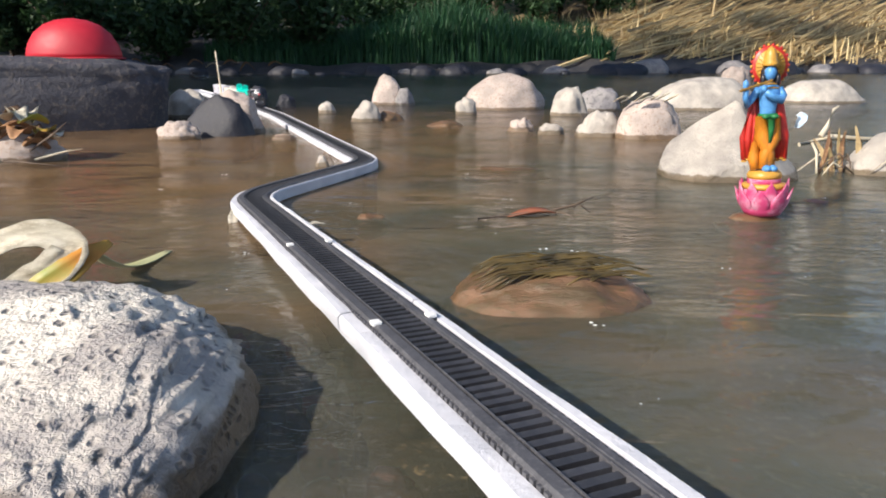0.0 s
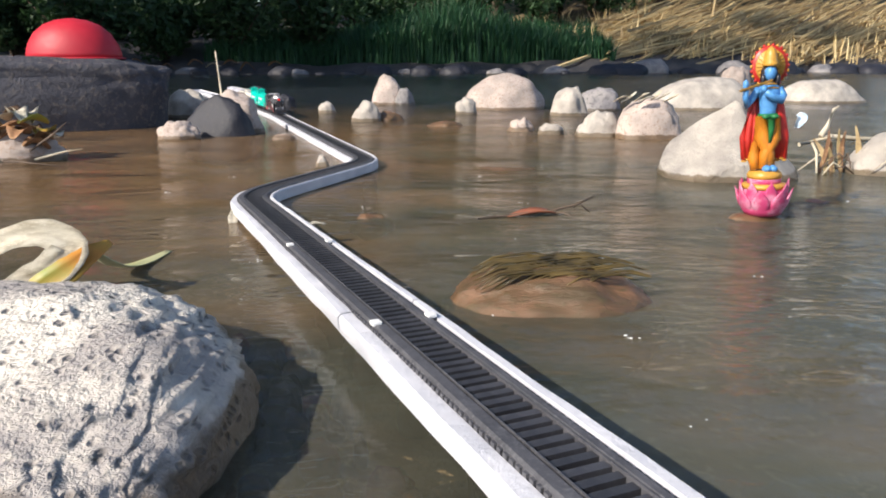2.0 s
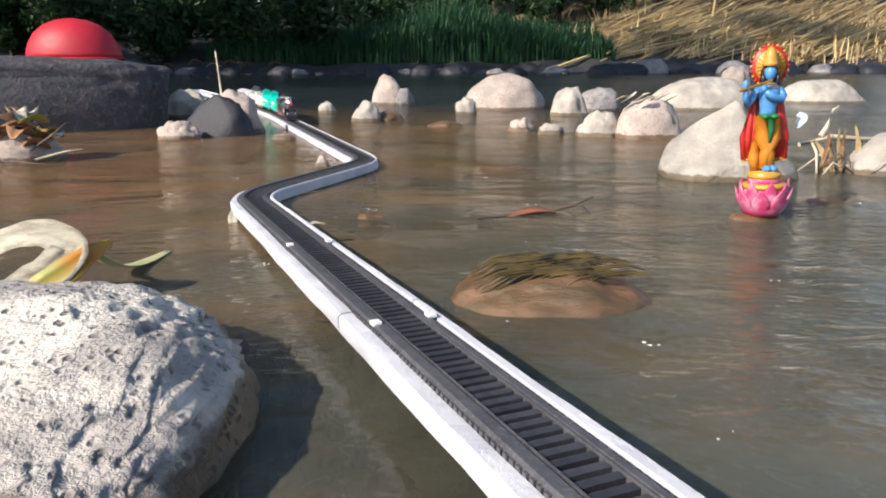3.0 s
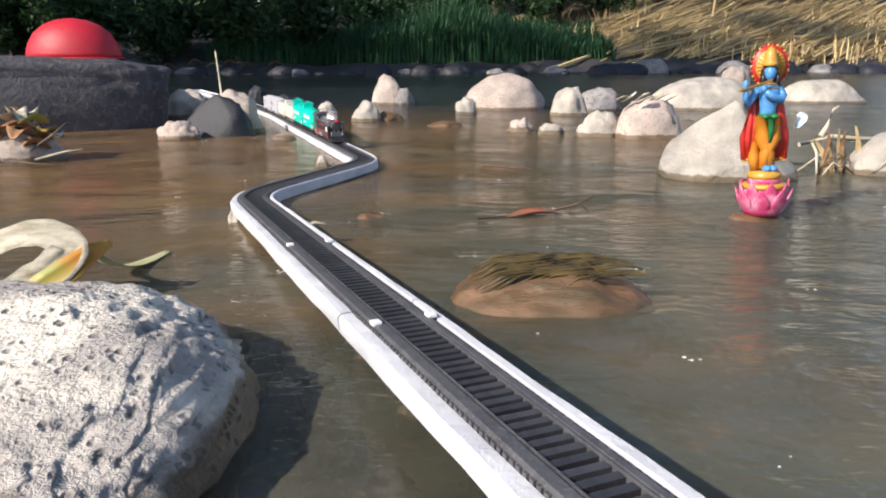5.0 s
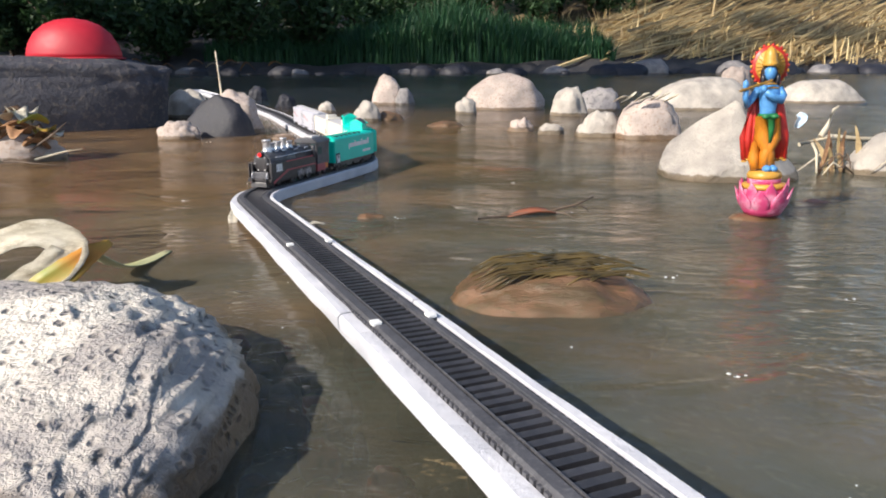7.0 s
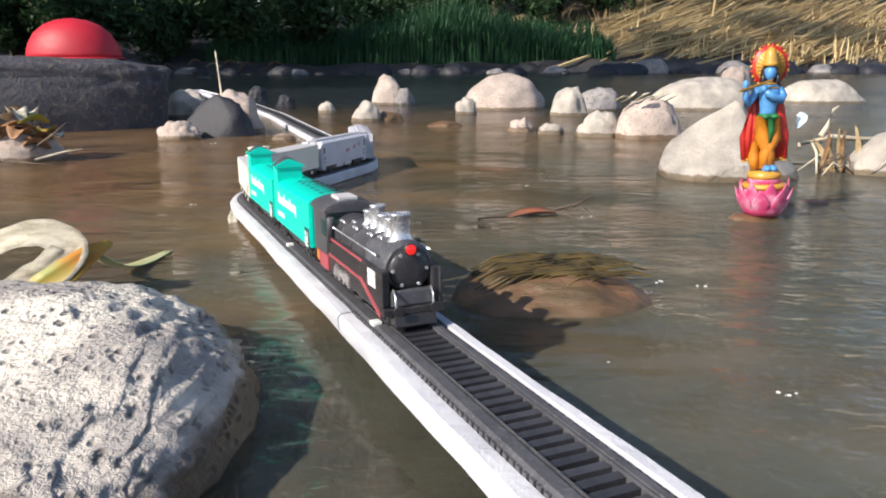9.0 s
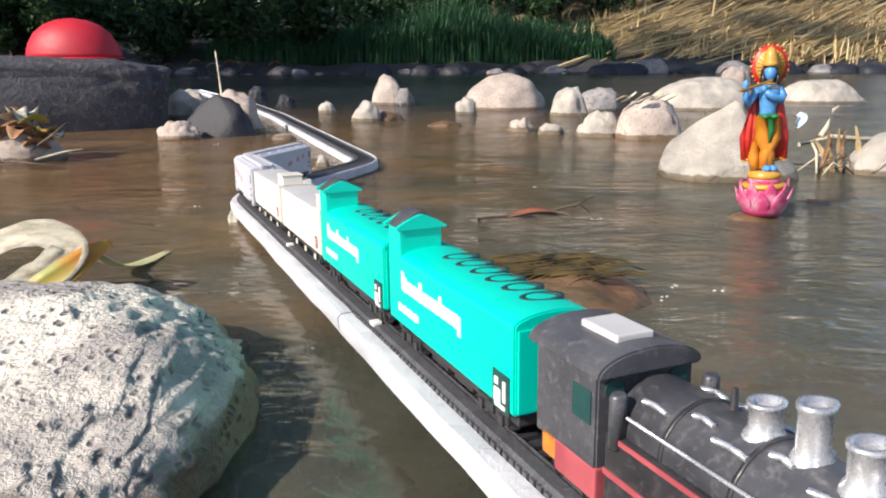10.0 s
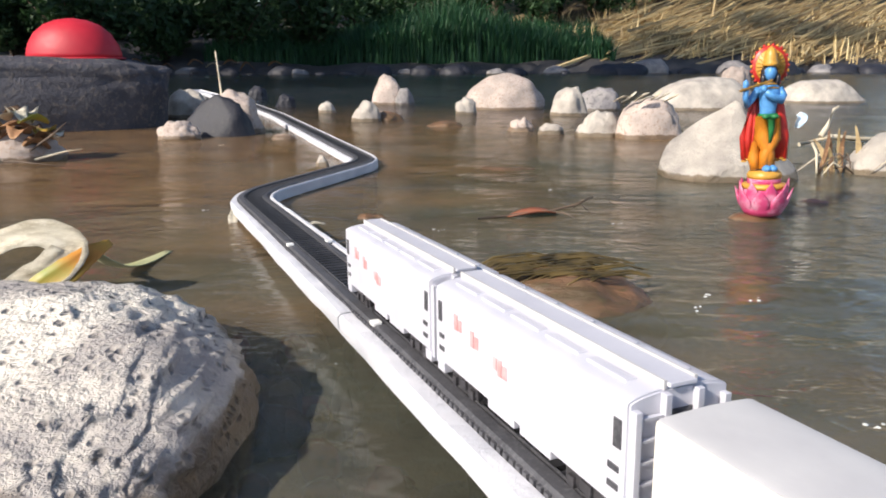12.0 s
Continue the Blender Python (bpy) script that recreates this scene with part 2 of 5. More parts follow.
    clear.inputs[0].default_value = (0.92, 0.88, 0.79, 1)
    body, top, fr = n.new("ShaderNodeMixShader"), n.new("ShaderNodeMixShader"), n.new("ShaderNodeFresnel")
    # the shallows round the big boulder are clearer than the open stream
    l.new(calc("ADD", calc("MULTIPLY", near_to((-0.11, 0.42, 0), 0.12, 0.38), 0.14), remap(still_noise(3.4, 4), 0.35, 0.65, 0.36, 0.60)), body.inputs[0])
    fr.inputs["IOR"].default_value = 1.34
    l.new(remap(xyz.outputs["Y"], 0.9, 2.2, 0.05, 0.16), gloss.inputs["Roughness"])
    l.new(b3.outputs[0], gloss.inputs["Normal"]), l.new(b3.outputs[0], fr.inputs["Normal"])
    l.new(silt.outputs[0], body.inputs[1]), l.new(clear.outputs[0], body.inputs[2])
    l.new(fr.outputs[0], top.inputs[0]), l.new(body.outputs[0], top.inputs[1]), l.new(gloss.outputs[0], top.inputs[2])
    l.new(top.outputs[0], n["Material Output"].inputs[0])
    return m


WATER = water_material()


# ------------------------------------------------ building helpers
def mesh_of(name, bm, materials, smooth=True):
    me = bpy.data.meshes.new(name)
    bm.to_mesh(me)
    bm.free()
    for m in materials if isinstance(materials, (list, tuple)) else [materials]:
        me.materials.append(m)
    if smooth:
        me.shade_smooth()
    return me


def part(name, bm, material, parent=None, label="", smooth=False):
    ob = new(name, mesh_of(name, bm, material, smooth))
    ob.parent = parent
    return tagged(ob, label)


def thing(name, label, category, group="", at=None):
    ob = new(name)
    ob.empty_display_size = 0.02
    if at is not None:
        ob.matrix_basis = at
    return tagged(ob, label, category, group)


def add_box(bm, x0, x1, y0, y1, z0, z1, bevel=0.0, slot=0, top=(1, 1)):
    """A box; top scales its upper face in x and y."""
    cx, cy = (x0 + x1) / 2, (y0 + y1) / 2
    v = []
    for z, (sx, sy) in ((z0, (1, 1)), (z1, top)):
        for x, y in ((x0, y0), (x1, y0), (x1, y1), (x0, y1)):
            v.append(bm.verts.new((cx + (x - cx) * sx, cy + (y - cy) * sy, z)))
    fs = [bm.faces.new([v[i] for i in q]) for q in ((3, 2, 1, 0), (4, 5, 6, 7), (0, 1, 5, 4), (1, 2, 6, 5), (2, 3, 7, 6), (3, 0, 4, 7))]
    for f in fs:
        f.material_index = slot
    if bevel:
        es = {e for f in fs for e in f.edges}
        bmesh.ops.bevel(bm, geom=list(es), offset=bevel, segments=2, affect="EDGES", profile=0.6)
    return bm


def box(*a, **k):
    return add_box(bmesh.new(), *a, **k)


def add_lathe(bm, profile, m=Matrix(), n=16, slot=0):
    """Turns (radius, height) pairs round the z axis, then places it by m."""
    rings = [[bm.verts.new(m @ Vector((r * math.cos(a), r * math.sin(a), h))) for a in [2 * math.pi * i / n for i in range(n)]] for r, h in profile]
    for a, b in zip(rings, rings[1:]):
        for i in range(n):
            f = bm.faces.new((a[i], a[(i + 1) % n], b[(i + 1) % n], b[i]))
            f.material_index, f.smooth = slot, True
    for ring, flip in ((rings[0], True), (rings[-1], False)):
        f = bm.faces.new(ring[::-1] if flip else ring)
        f.material_index = slot
    return bm


def lathe(profile, m=Matrix(), n=16):
    return add_lathe(bmesh.new(), profile, m, n)


def add_tube(bm, pts, radii, n=7, slot=0):
    """A tapered tube through points."""
    rings = []
    for i, p in enumerate(pts):
        p = Vector(p)
        d = (Vector(pts[min(i + 1, len(pts) - 1)]) - Vector(pts[max(i - 1, 0)])).normalized()
        a = d.orthogonal().normalized()
        b = d.cross(a)
        r = radii[i] if isinstance(radii, (list, tuple)) else radii
        rings.append([bm.verts.new(p + (a * math.cos(t) + b * math.sin(t)) * r) for t in [2 * math.pi * k / n for k in range(n)]])
    for i in range(1, len(rings)):
        a, b = rings[i - 1], rings[i]
        k0 = min(range(n), key=lambda k: (b[k].co - a[0].co).length)
        b = rings[i] = b[k0:] + b[:k0]
        if (b[1].co - a[1].co).length > (b[-1].co - a[1].co).length:
            b = rings[i] = [b[0]] + b[:0:-1]
        for k in range(n):
            f = bm.faces.new((a[k], a[(k + 1) % n], b[(k + 1) % n], b[k]))
            f.material_index, f.smooth = slot, True
    for ring in (rings[0], rings[-1]):
        bm.faces.new(ring).material_index = slot
    return bm


def tube(pts, radii, n=7):
    return add_tube(bmesh.new(), pts, radii, n)


def fbm(p, octaves=4):
    return sum(noise.noise(p * 2 ** k) / 2 ** k for k in range(octaves))


# ------------------------------------------------ ground: bed of the stream and its banks, in one sheet
def bank_height(x, y):
    toe = 12.3 + 0.16 * x + 0.35 * noise.noise(Vector((x * 0.7, 3, 0)))
    d = y - toe
    z = -0.10 + 0.05 * fbm(Vector((x * 1.4, y * 1.4, 0)), 3)
    if d > -0.6:
        k = min(max((d + 0.6) / 0.8, 0), 1)
        rise = 0.10 + max(d, 0) * (0.16 + 0.10 * min(max((x - 1) / 4, 0), 1)) + 0.06 * fbm(Vector((x * 1.3, y * 1.3, 5)), 3)
        z = z * (1 - k) + min(rise, 2.2 + 0.1 * noise.noise(Vector((x * 0.1, y * 0.1, 0)))) * k
    # shallows round the big boulder
    z += 0.062 * math.exp(-((x + 0.12) ** 2 + (y - 0.45) ** 2) / 0.10)
    side = max(-x - 9, x - 11, -y - 5)
    if side > 0:
        z = max(z, -0.10 + min(side * 0.3, 1.2) + 0.05 * fbm(Vector((x, y, 2)), 2))
    return z


def steps(near, far, n_near, n_far):
    a = [near * (2 * i / n_near - 1) for i in range(n_near + 1)]
    b = [near + (far - near) * ((i + 1) / n_far) ** 2.4 for i in range(n_far)]
    return [-v for v in b[::-1]] + a + b


def make_ground():
    bm = bmesh.new()
    xs, ys = steps(9, 400, 120, 14), [v + 8 for v in steps(10, 400, 130, 14)]
    g = [[bm.verts.new((x, y, bank_height(x, y))) for x in xs] for y in ys]
    for j in range(len(ys) - 1):
        for i in range(len(xs) - 1):
            f = bm.faces.new((g[j][i], g[j][i + 1], g[j + 1][i + 1], g[j + 1][i]))
            c = f.calc_center_median()
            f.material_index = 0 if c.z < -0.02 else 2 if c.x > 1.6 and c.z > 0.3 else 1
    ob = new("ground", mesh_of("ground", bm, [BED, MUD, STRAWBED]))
    tagged(ob, "brown sandy stream bed rising to a dark muddy bank", "ground", kind="structure")


make_ground()

bm = bmesh.new()
for q in ((-70, -60), (70, -60), (70, 80), (-70, 80)):
    bm.verts.new((*q, 0))
bm.faces.new(bm.verts[:])
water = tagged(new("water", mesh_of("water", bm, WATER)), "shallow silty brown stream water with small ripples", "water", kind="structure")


# ------------------------------------------------ rocks
def rock(name, place, w, d, h, material, label, seed=0, sink=None, e=0.9, taper=0.2, lean=(0, 0), amp=0.13, freq=1.6, turn=0.0, level=4, cut=(), group="stones in the stream", fine=0.4):
    """A stone whose waterline is about w by d and whose top stands h above the water. e below 1 squares it; cut lists planes (normal, distance) that flatten it."""
    sink = max(h * 0.75, 0.03) if sink is None else sink
    bm = bmesh.new()
    bmesh.ops.create_icosphere(bm, subdivisions=level, radius=1)
    off = Vector((seed * 7.3, seed * 3.1, seed * 1.7))
    planes = [(Vector(nn).normalized(), k) for nn, k in cut]
    for v in bm.verts:
        p = v.co.copy()
        q = Vector([math.copysign(abs(c) ** e, c) for c in p])
        q *= 1 + amp * fbm(p * freq + off, 3) * 1.6 + amp * fine * fbm(p * freq * 9 + off, 4)
        for nn, k in planes:
            over = q.dot(nn) - k
            if over > 0:
                q -= nn * over * 0.85
        u = (q.z + 1) / 2
        s = 1 - taper * max(u, 0)
        v.co = (q.x * s * w / 2 * 1.06 + lean[0] * u * w, q.y * s * d / 2 * 1.06 + lean[1] * u * d, q.z * (h + sink) / 2)
    top = max(v.co.z for v in bm.verts)
    ob = new(name, mesh_of(name, bm, material))
    ob.matrix_basis = pose(*place, h - top, 0, 0, turn)
    return tagged(ob, label, "rock", group)


rock("boulder", (-1.435, 2.62), 0.76, 0.44, 0.25, BOULDER, "large blocky grey boulder with a flat sunlit top", 3, 0.12, e=0.42, taper=-0.14, amp=0.06, turn=33, level=5, group="")
rock("stone", (-1.05, 3.10), 0.20, 0.13, 0.115, PALE, "pale rounded stone behind the boulder", 4)
# one stone in two colours: lit ridge in PINK, shaded front in DARK
rock("stone", (-0.690, 2.46), 0.215, 0.12, 0.140, PINK, "lit tan ridge of the dark wedge, made as a separate stone", 41, taper=0.35, lean=(0.0, 0), amp=0.10)
rock("stone", (-0.715, 2.35), 0.265, 0.15, 0.124, DARK, "wedge-shaped stone with the boulder's shade put into its dark colour", 5, taper=0.42, lean=(0.04, 0.06), amp=0.07, cut=(((-0.5, -0.8, 0.5), 0.62),))
rock("stone", (-0.795, 2.24), 0.13, 0.10, 0.056, PINK, "small knobbly brown stone at the foot of a dark one", 6, amp=0.16, freq=2.6)
rock("stone", (-1.02, 1.76), 0.22, 0.16, 0.075, PINK, "low brown stone under wet leaf litter", 7, amp=0.14)
rock("stone", (-0.288, 3.96), 0.20, 0.15, 0.158, PINK, "upright tan stone leaning over a dark hollow", 8, taper=0.42, lean=(-0.03, 0), amp=0.09)
rock("stone", (-0.20, 3.92), 0.10, 0.10, 0.09, GREY, "small grey stone against an upright one", 9)
rock("stone", (-0.30, 2.90), 0.145, 0.13, 0.08, PALE, "pale wedge-shaped stone with a pointed top", 10, taper=0.5, lean=(0.05, 0))
rock("stone", (-0.22, 2.95), 0.13, 0.12, 0.035, BROWN, "low wet brown stone beside a pale one", 11)
rock("stone", (-0.519, 3.339), 0.078, 0.062, 0.052, PALE, "small pale stone in the stream", 12)
rock("stone", (0.30, 3.64), 0.40, 0.30, 0.168, PINK, "broad domed tan stone", 13, e=0.95, taper=0.18, amp=0.06)
rock("stone", (0.10, 3.28), 0.10, 0.08, 0.073, PALE, "small pale stone at the foot of a dome", 14, amp=0.16)
rock("stone", (0.540, 3.21), 0.175, 0.13, 0.122, PALE, "upright pale grey stone with a pitted side", 15, taper=0.3, amp=0.12)
rock("stone", (0.735, 3.50), 0.20, 0.14, 0.108, GREY, "grey stone with a yellowish mossy top", 16, amp=0.14)
rock("stone", (0.492, 2.335), 0.165, 0.12, 0.082, PALE, "cream stone with a brown stained flank", 17, taper=0.35, lean=(0.04, 0))
rock("stone", (0.63, 2.29), 0.185, 0.15, 0.116, PINK, "pinkish rounded stone with leaf debris on top", 18, e=0.7, taper=0.1, amp=0.09)
rock("stone", (0.261, 2.495), 0.085, 0.075, 0.047, PINK, "small knobbly pink stone", 19, amp=0.2, freq=2.4)
rock("stone", (0.349, 2.396), 0.085, 0.07, 0.035, PALE, "small low pale stone", 20, amp=0.16)
rock("stone", (1.22, 3.64), 0.56, 0.34, 0.150, PALE, "long flat cream stone sloping to one side", 21, e=0.7, taper=0.3, lean=(0.10, 0), amp=0.06)
rock("stone", (1.66, 4.3), 0.20, 0.17, 0.196, PINK, "rounded pinkish stone behind a flat one", 22)
rock("stone", (2.10, 4.17), 0.52, 0.30, 0.125, PALE, "long low pale stone ending in a tapered point", 23, e=0.8, taper=0.35, lean=(-0.05, 0), amp=0.07)
rock("boulder", (0.590, 1.52), 0.38, 0.25, 0.152, PALE, "white sunlit boulder with a sloping flank", 24, 0.04, e=0.98, taper=0.66, lean=(0.02, 0.03), amp=0.05, level=5, cut=(((-0.75, -0.5, 0.6), 0.50), ((0.85, -0.35, 0.45), 0.52), ((0.0, -0.75, 0.65), 0.62)), group="")
rock("stone", (0.95, 1.56), 0.20, 0.15, 0.085, PALE, "cream stone beside dry twigs", 25, taper=0.4, amp=0.08)
rock("stone", (0.01, 2.69), 0.15, 0.11, 0.018, BROWN, "low dark stone just breaking the surface", 26)
rock("stone", (0.14, 1.62), 0.20, 0.12, 0.004, BROWN, "flat sunken stone barely touching the surface", 27)
rock("stone", (0.632, 1.235), 0.095, 0.07, 0.003, RUST, "reddish stone lying under the surface", 28)
rock("stone", (-0.272, 1.655), 0.045, 0.035, 0.026, PALE, "small pointed pale stone beside the track", 29, taper=0.6)
rock("stone", (-0.48, 2.24), 0.075, 0.055, 0.016, PINK, "small flat tan stone near the track", 30)
rock("stone", (0.475, 1.10), 0.10, 0.08, 0.007, BROWN, "wet brown sunken stone carrying a figurine", 31, taper=0.1)
# the shade on these two stones is in the DARK colour
rock("stone", (-1.116, 4.525), 0.12, 0.10, 0.08, DARK, "small stone with shade put into its dark colour", 32)
rock("stone", (-0.791, 3.777), 0.10, 0.08, 0.065, DARK, "small stone behind the track with shade put into its dark colour", 33)
rock("stone", (-0.11, 1.105), 0.066, 0.045, 0.006, BROWN, "dark sunken stone beside the track", 34, amp=0.2)
rock("boulder", (0.110, 0.715), 0.235, 0.150, 0.030, BROWN, "wet brown boulder mostly sunken, streaked with weed", 35, 0.08, e=0.85, taper=0.2, amp=0.07, level=5, group="")
rock("boulder", (-0.345, 0.40), 0.41, 0.40, 0.081, SPECK, "big speckled pale boulder with pitted surface", 36, 0.08, e=0.66, taper=0.10, amp=0.05, level=6, fine=0.75, cut=(((-0.10, -0.62, 0.74), 0.46),), group="")
for i in range(52):
    x, y = -8 + i * 0.36 + random.uniform(-0.3, 0.3), 0
    y = 11.75 + 0.16 * x + random.uniform(-0.3, 0.35)
    s = random.uniform(0.15, 0.6) * (1.3 if x > 2 else 0.8)
    rock("bank_stone", (x, y), s, s * 0.8, s * random.uniform(0.2, 0.36), DARK if i % 4 else GREY, "dark stone at the foot of the bank", 50 + i, level=3, group="stones along the bank")


# ------------------------------------------------ track on a foam bank
WAY = [((-1.8424, 5.5746, 0.0205), 0), ((-1.0612, 3.9505, 0.0205), 0.66), ((-0.6748, 3.0375, 0.0205), 0.55), ((-0.1612, 1.6216, 0.0205), 0.20),
       ((-0.3224, 1.1986, 0.0216), 0.20), ((0.1467, 0.1117, 0.0618), 0.66), ((0.8437, -1.5033, 0.0645), 0)]


def way_points():
    out = [Vector(WAY[0][0])]
    for (a, _), (b, r), (c, _) in zip(WAY, WAY[1:], WAY[2:]):
        a, b, c = Vector(a), Vector(b), Vector(c)
        u, v = (a - b).normalized(), (c - b).normalized()
        th = math.pi - u.angle(v)
        t = r * math.tan(th / 2)
        mid = b + (u + v).normalized() * r / math.cos(th / 2)
        s, e = b + u * t - mid, b + v * t - mid
        out += [mid + s * (math.sin((1 - k / 14) * th) / math.sin(th)) + e * (math.sin(k / 14 * th) / math.sin(th)) for k in range(15)]
    out.append(Vector(WAY[-1][0]))
    return out


PTS = way_points()
LEN = [0.0]
for a, b in zip(PTS, PTS[1:]):
    LEN.append(LEN[-1] + (b - a).length)


def on_way(s):
    s = min(max(s, 0), LEN[-1] - 1e-4)
    i = int(np.searchsorted(LEN, s, side="right")) - 1
    return PTS[i].lerp(PTS[i + 1], (s - LEN[i]) / (LEN[i + 1] - LEN[i]))


def at_way(s, gap=0.01):
    """The pose on the way at s: x forward, y to the left, z up."""
    a, b = on_way(s - gap), on_way(s + gap)
    x = (b - a).normalized()
    y = Vector((0, 0, 1)).cross(x).normalized()
    z = x.cross(y)
    m = Matrix((x, y, z)).transposed().to_4x4()
    m.translation = (a + b) / 2
    return m


def sweep(s0, s1, section, step=0.02, rough=0.0, seed=0):
    """Draws a closed section of (y, z) along the way; section may be a function of the way."""
    bm = bmesh.new()
    n = max(2, int((s1 - s0) / step) + 1)
    rings = []
    for k in range(n):
        s = s0 + (s1 - s0) * k / (n - 1)
        m = at_way(s)
        sec = section(s) if callable(section) else section
        rings.append([bm.verts.new(m @ Vector((0, y * (1 + rough * noise.noise(Vector((s * 9, y * 60 + seed, z * 50)))), z + rough * 0.012 * noise.noise(Vector((s * 25, y * 90, seed + 4)))))) for y, z in sec])
    for a, b in zip(rings, rings[1:]):
        for i in range(len(a)):
            j = (i + 1) % len(a)
            bm.faces.new((a[j], a[i], b[i], b[j]))
    bm.faces.new(rings[0]), bm.faces.new(rings[-1][::-1])
    return bm


# foam bank in slabs, thin gaps between them; the strip lies a little askew under the track
def foam_section(s):
    k = min(max((s - 4.9) / 0.9, 0), 1)
    l, r, deep = -0.0365 - 0.0018 * k, 0.0308 + 0.0034 * k, -0.0195 - 0.001 * k
    return [(l + 0.0012, deep), (l + 0.0002, -0.0135), (l, -0.0075), (l + 0.0018, -0.0050), (l + 0.0065, -0.0046), (-0.0262, -0.0046), (-0.0256, -0.0065), (0.0242, -0.0065), (0.0256, -0.0012), (r - 0.0022, -0.0010), (r, -0.0034), (r - 0.0004, deep)]


JOINTS = [0.0, 1.44, 2.79, 4.12, 4.74, 5.43, 6.12, LEN[-1] - 0.02]
for i, (a, b) in enumerate(zip(JOINTS, JOINTS[1:])):
    slab = sweep(a + 0.0015, b - 0.0015, foam_section, 0.006, 0.05, i)
    tagged(new("foam_slab", mesh_of("foam_slab", slab, FOAM, False)), "white foam strip carrying the toy track above the water", "foam strip", "foam strips under the track")

track = thing("toy_track", "black and grey plastic toy railway track curving over the stream", "track")
for side in (-1, 1):
    o = -0.0018 if side > 0 else 0.0013
    sec = [(y * side, z) for y, z in ((0.0237 + o, -0.0066), (0.0230 + o, -0.0016), (0.0215 + o, 0.0), (0.0156, 0.0), (0.0145, -0.0011), (0.0143, -0.0066))]
    part("shoulder", sweep(0.96, LEN[-1] - 0.02, sec[::-side], 0.015), RAIL, track)
    sec = [(y * side, z) for y, z in ((0.0139, -0.0051), (0.0139, 0.0002), (0.0129, 0.0002), (0.0129, -0.0051))]
    part("rail", sweep(0.96, LEN[-1] - 0.02, sec[::-side], 0.015), RAIL, track)
part("track_base", sweep(0.96, LEN[-1] - 0.02, [(-0.0141, -0.0066), (-0.0141, -0.0054), (0.0141, -0.0054), (0.0141, -0.0066)], 0.015), TIE, track)


# ------------------------------------------------ train
def wheelset(parent, x, r=0.0055):
    for side in (-1, 1):
        w = lathe([(r * 0.5, -0.0016), (r, -0.0014), (r, 0.0006), (r * 1.12, 0.0008), (r * 1.12, 0.0016), (r * 0.4, 0.0018)], pose(x, side * 0.0105, r, 90 * side, 0, 0), 14)
        part("wheel", w, BLACK, parent)


def bogie(wagon, x, length=0.036):
    bm = box(x - length / 2, x + length / 2, -0.0125, 0.0125, 0.0075, 0.0105, 0.0006)
    for side in (-1, 1):
        add_box(bm, x - length / 2, x + length / 2, side * 0.0140 - 0.0012, side * 0.0140 + 0.0012, 0.0045, 0.0100, 0.0005)
        for k in (-1, 1):
            add_box(bm, x + k * length * 0.33 - 0.0025, x + k * length * 0.33 + 0.0025, side * 0.0156 - 0.0008, side * 0.0156 + 0.0008, 0.0035, 0.0080, 0.0003)
        add_box(bm, x - 0.004, x + 0.004, side * 0.0156 - 0.0008, side * 0.0156 + 0.0008, 0.0055, 0.0100, 0.0003)
    b = part("bogie", bm, BLACK, wagon)
    for k in (-1, 1):
        wheelset(b, x + k * length * 0.33)


def body_shell(L, W, z0, z1, camber, n=20):
    """A wagon body with a cambered roof edge, closed."""
    sec = [(-W / 2, z0), (-W / 2, z1)] + [(-W / 2 * math.cos(math.pi * k / n), z1 + camber * math.sin(math.pi * k / n)) for k in range(1, n)] + [(W / 2, z1), (W / 2, z0)]
    bm = bmesh.new()
    rings = [[bm.verts.new((x, y, z)) for y, z in sec] for x in (-L / 2, L / 2)]
    for i in range(len(sec)):
        j = (i + 1) % len(sec)
        bm.faces.new((rings[0][i], rings[0][j], rings[1][j], rings[1][i]))
    bm.faces.new(rings[0][::-1]), bm.faces.new(rings[1])
    bmesh.ops.recalc_face_normals(bm, faces=bm.faces[:])
    bmesh.ops.bevel(bm, geom=[e for e in bm.edges if e.calc_face_angle(0) > 0.9], offset=0.0008, segments=2, affect="EDGES")
    return bm


def gable(x0, x1, half, z, rise, base=0.001, n=12, mid=0.0):
    """An arched gable: flat below at z, its ridge along x."""
    sec = [(-half, z), (-half, z + base)] + [(half * (2 * k / n - 1), z + base + rise * (1 - abs(2 * k / n - 1) ** 1.35)) for k in range(1, n)] + [(half, z + base), (half, z)]
    bm = bmesh.new()
    a, b = ([bm.verts.new((x, y + mid, h)) for y, h in sec] for x in (x0, x1))
    for i in range(len(sec)):
        j = (i + 1) % len(sec)
        bm.faces.new((a[i], a[j], b[j], b[i]))
    bm.faces.new(a[::-1]), bm.faces.new(b)
    bmesh.ops.recalc_face_normals(bm, faces=bm.faces[:])
    return bm


def bars(parent, spots, y, side, material, name="letter_bar", thick=0.0004):
    """Flat printed bars on the flank at y: (x, z, width, height)."""
    for x, z, w, h in spots:
        ob = part(name, box(x - w / 2, x + w / 2, *sorted((side * y, side * (y + thick))), z - h / 2, z + h / 2), material, parent)
    return ob


def couplers(wagon, L):
    for k in (-1, 1):
        part("coupler", box(*sorted((k * L / 2, k * (L / 2 + 0.006))), -0.003, 0.003, 0.008, 0.011, 0.0005), BLACK, wagon)


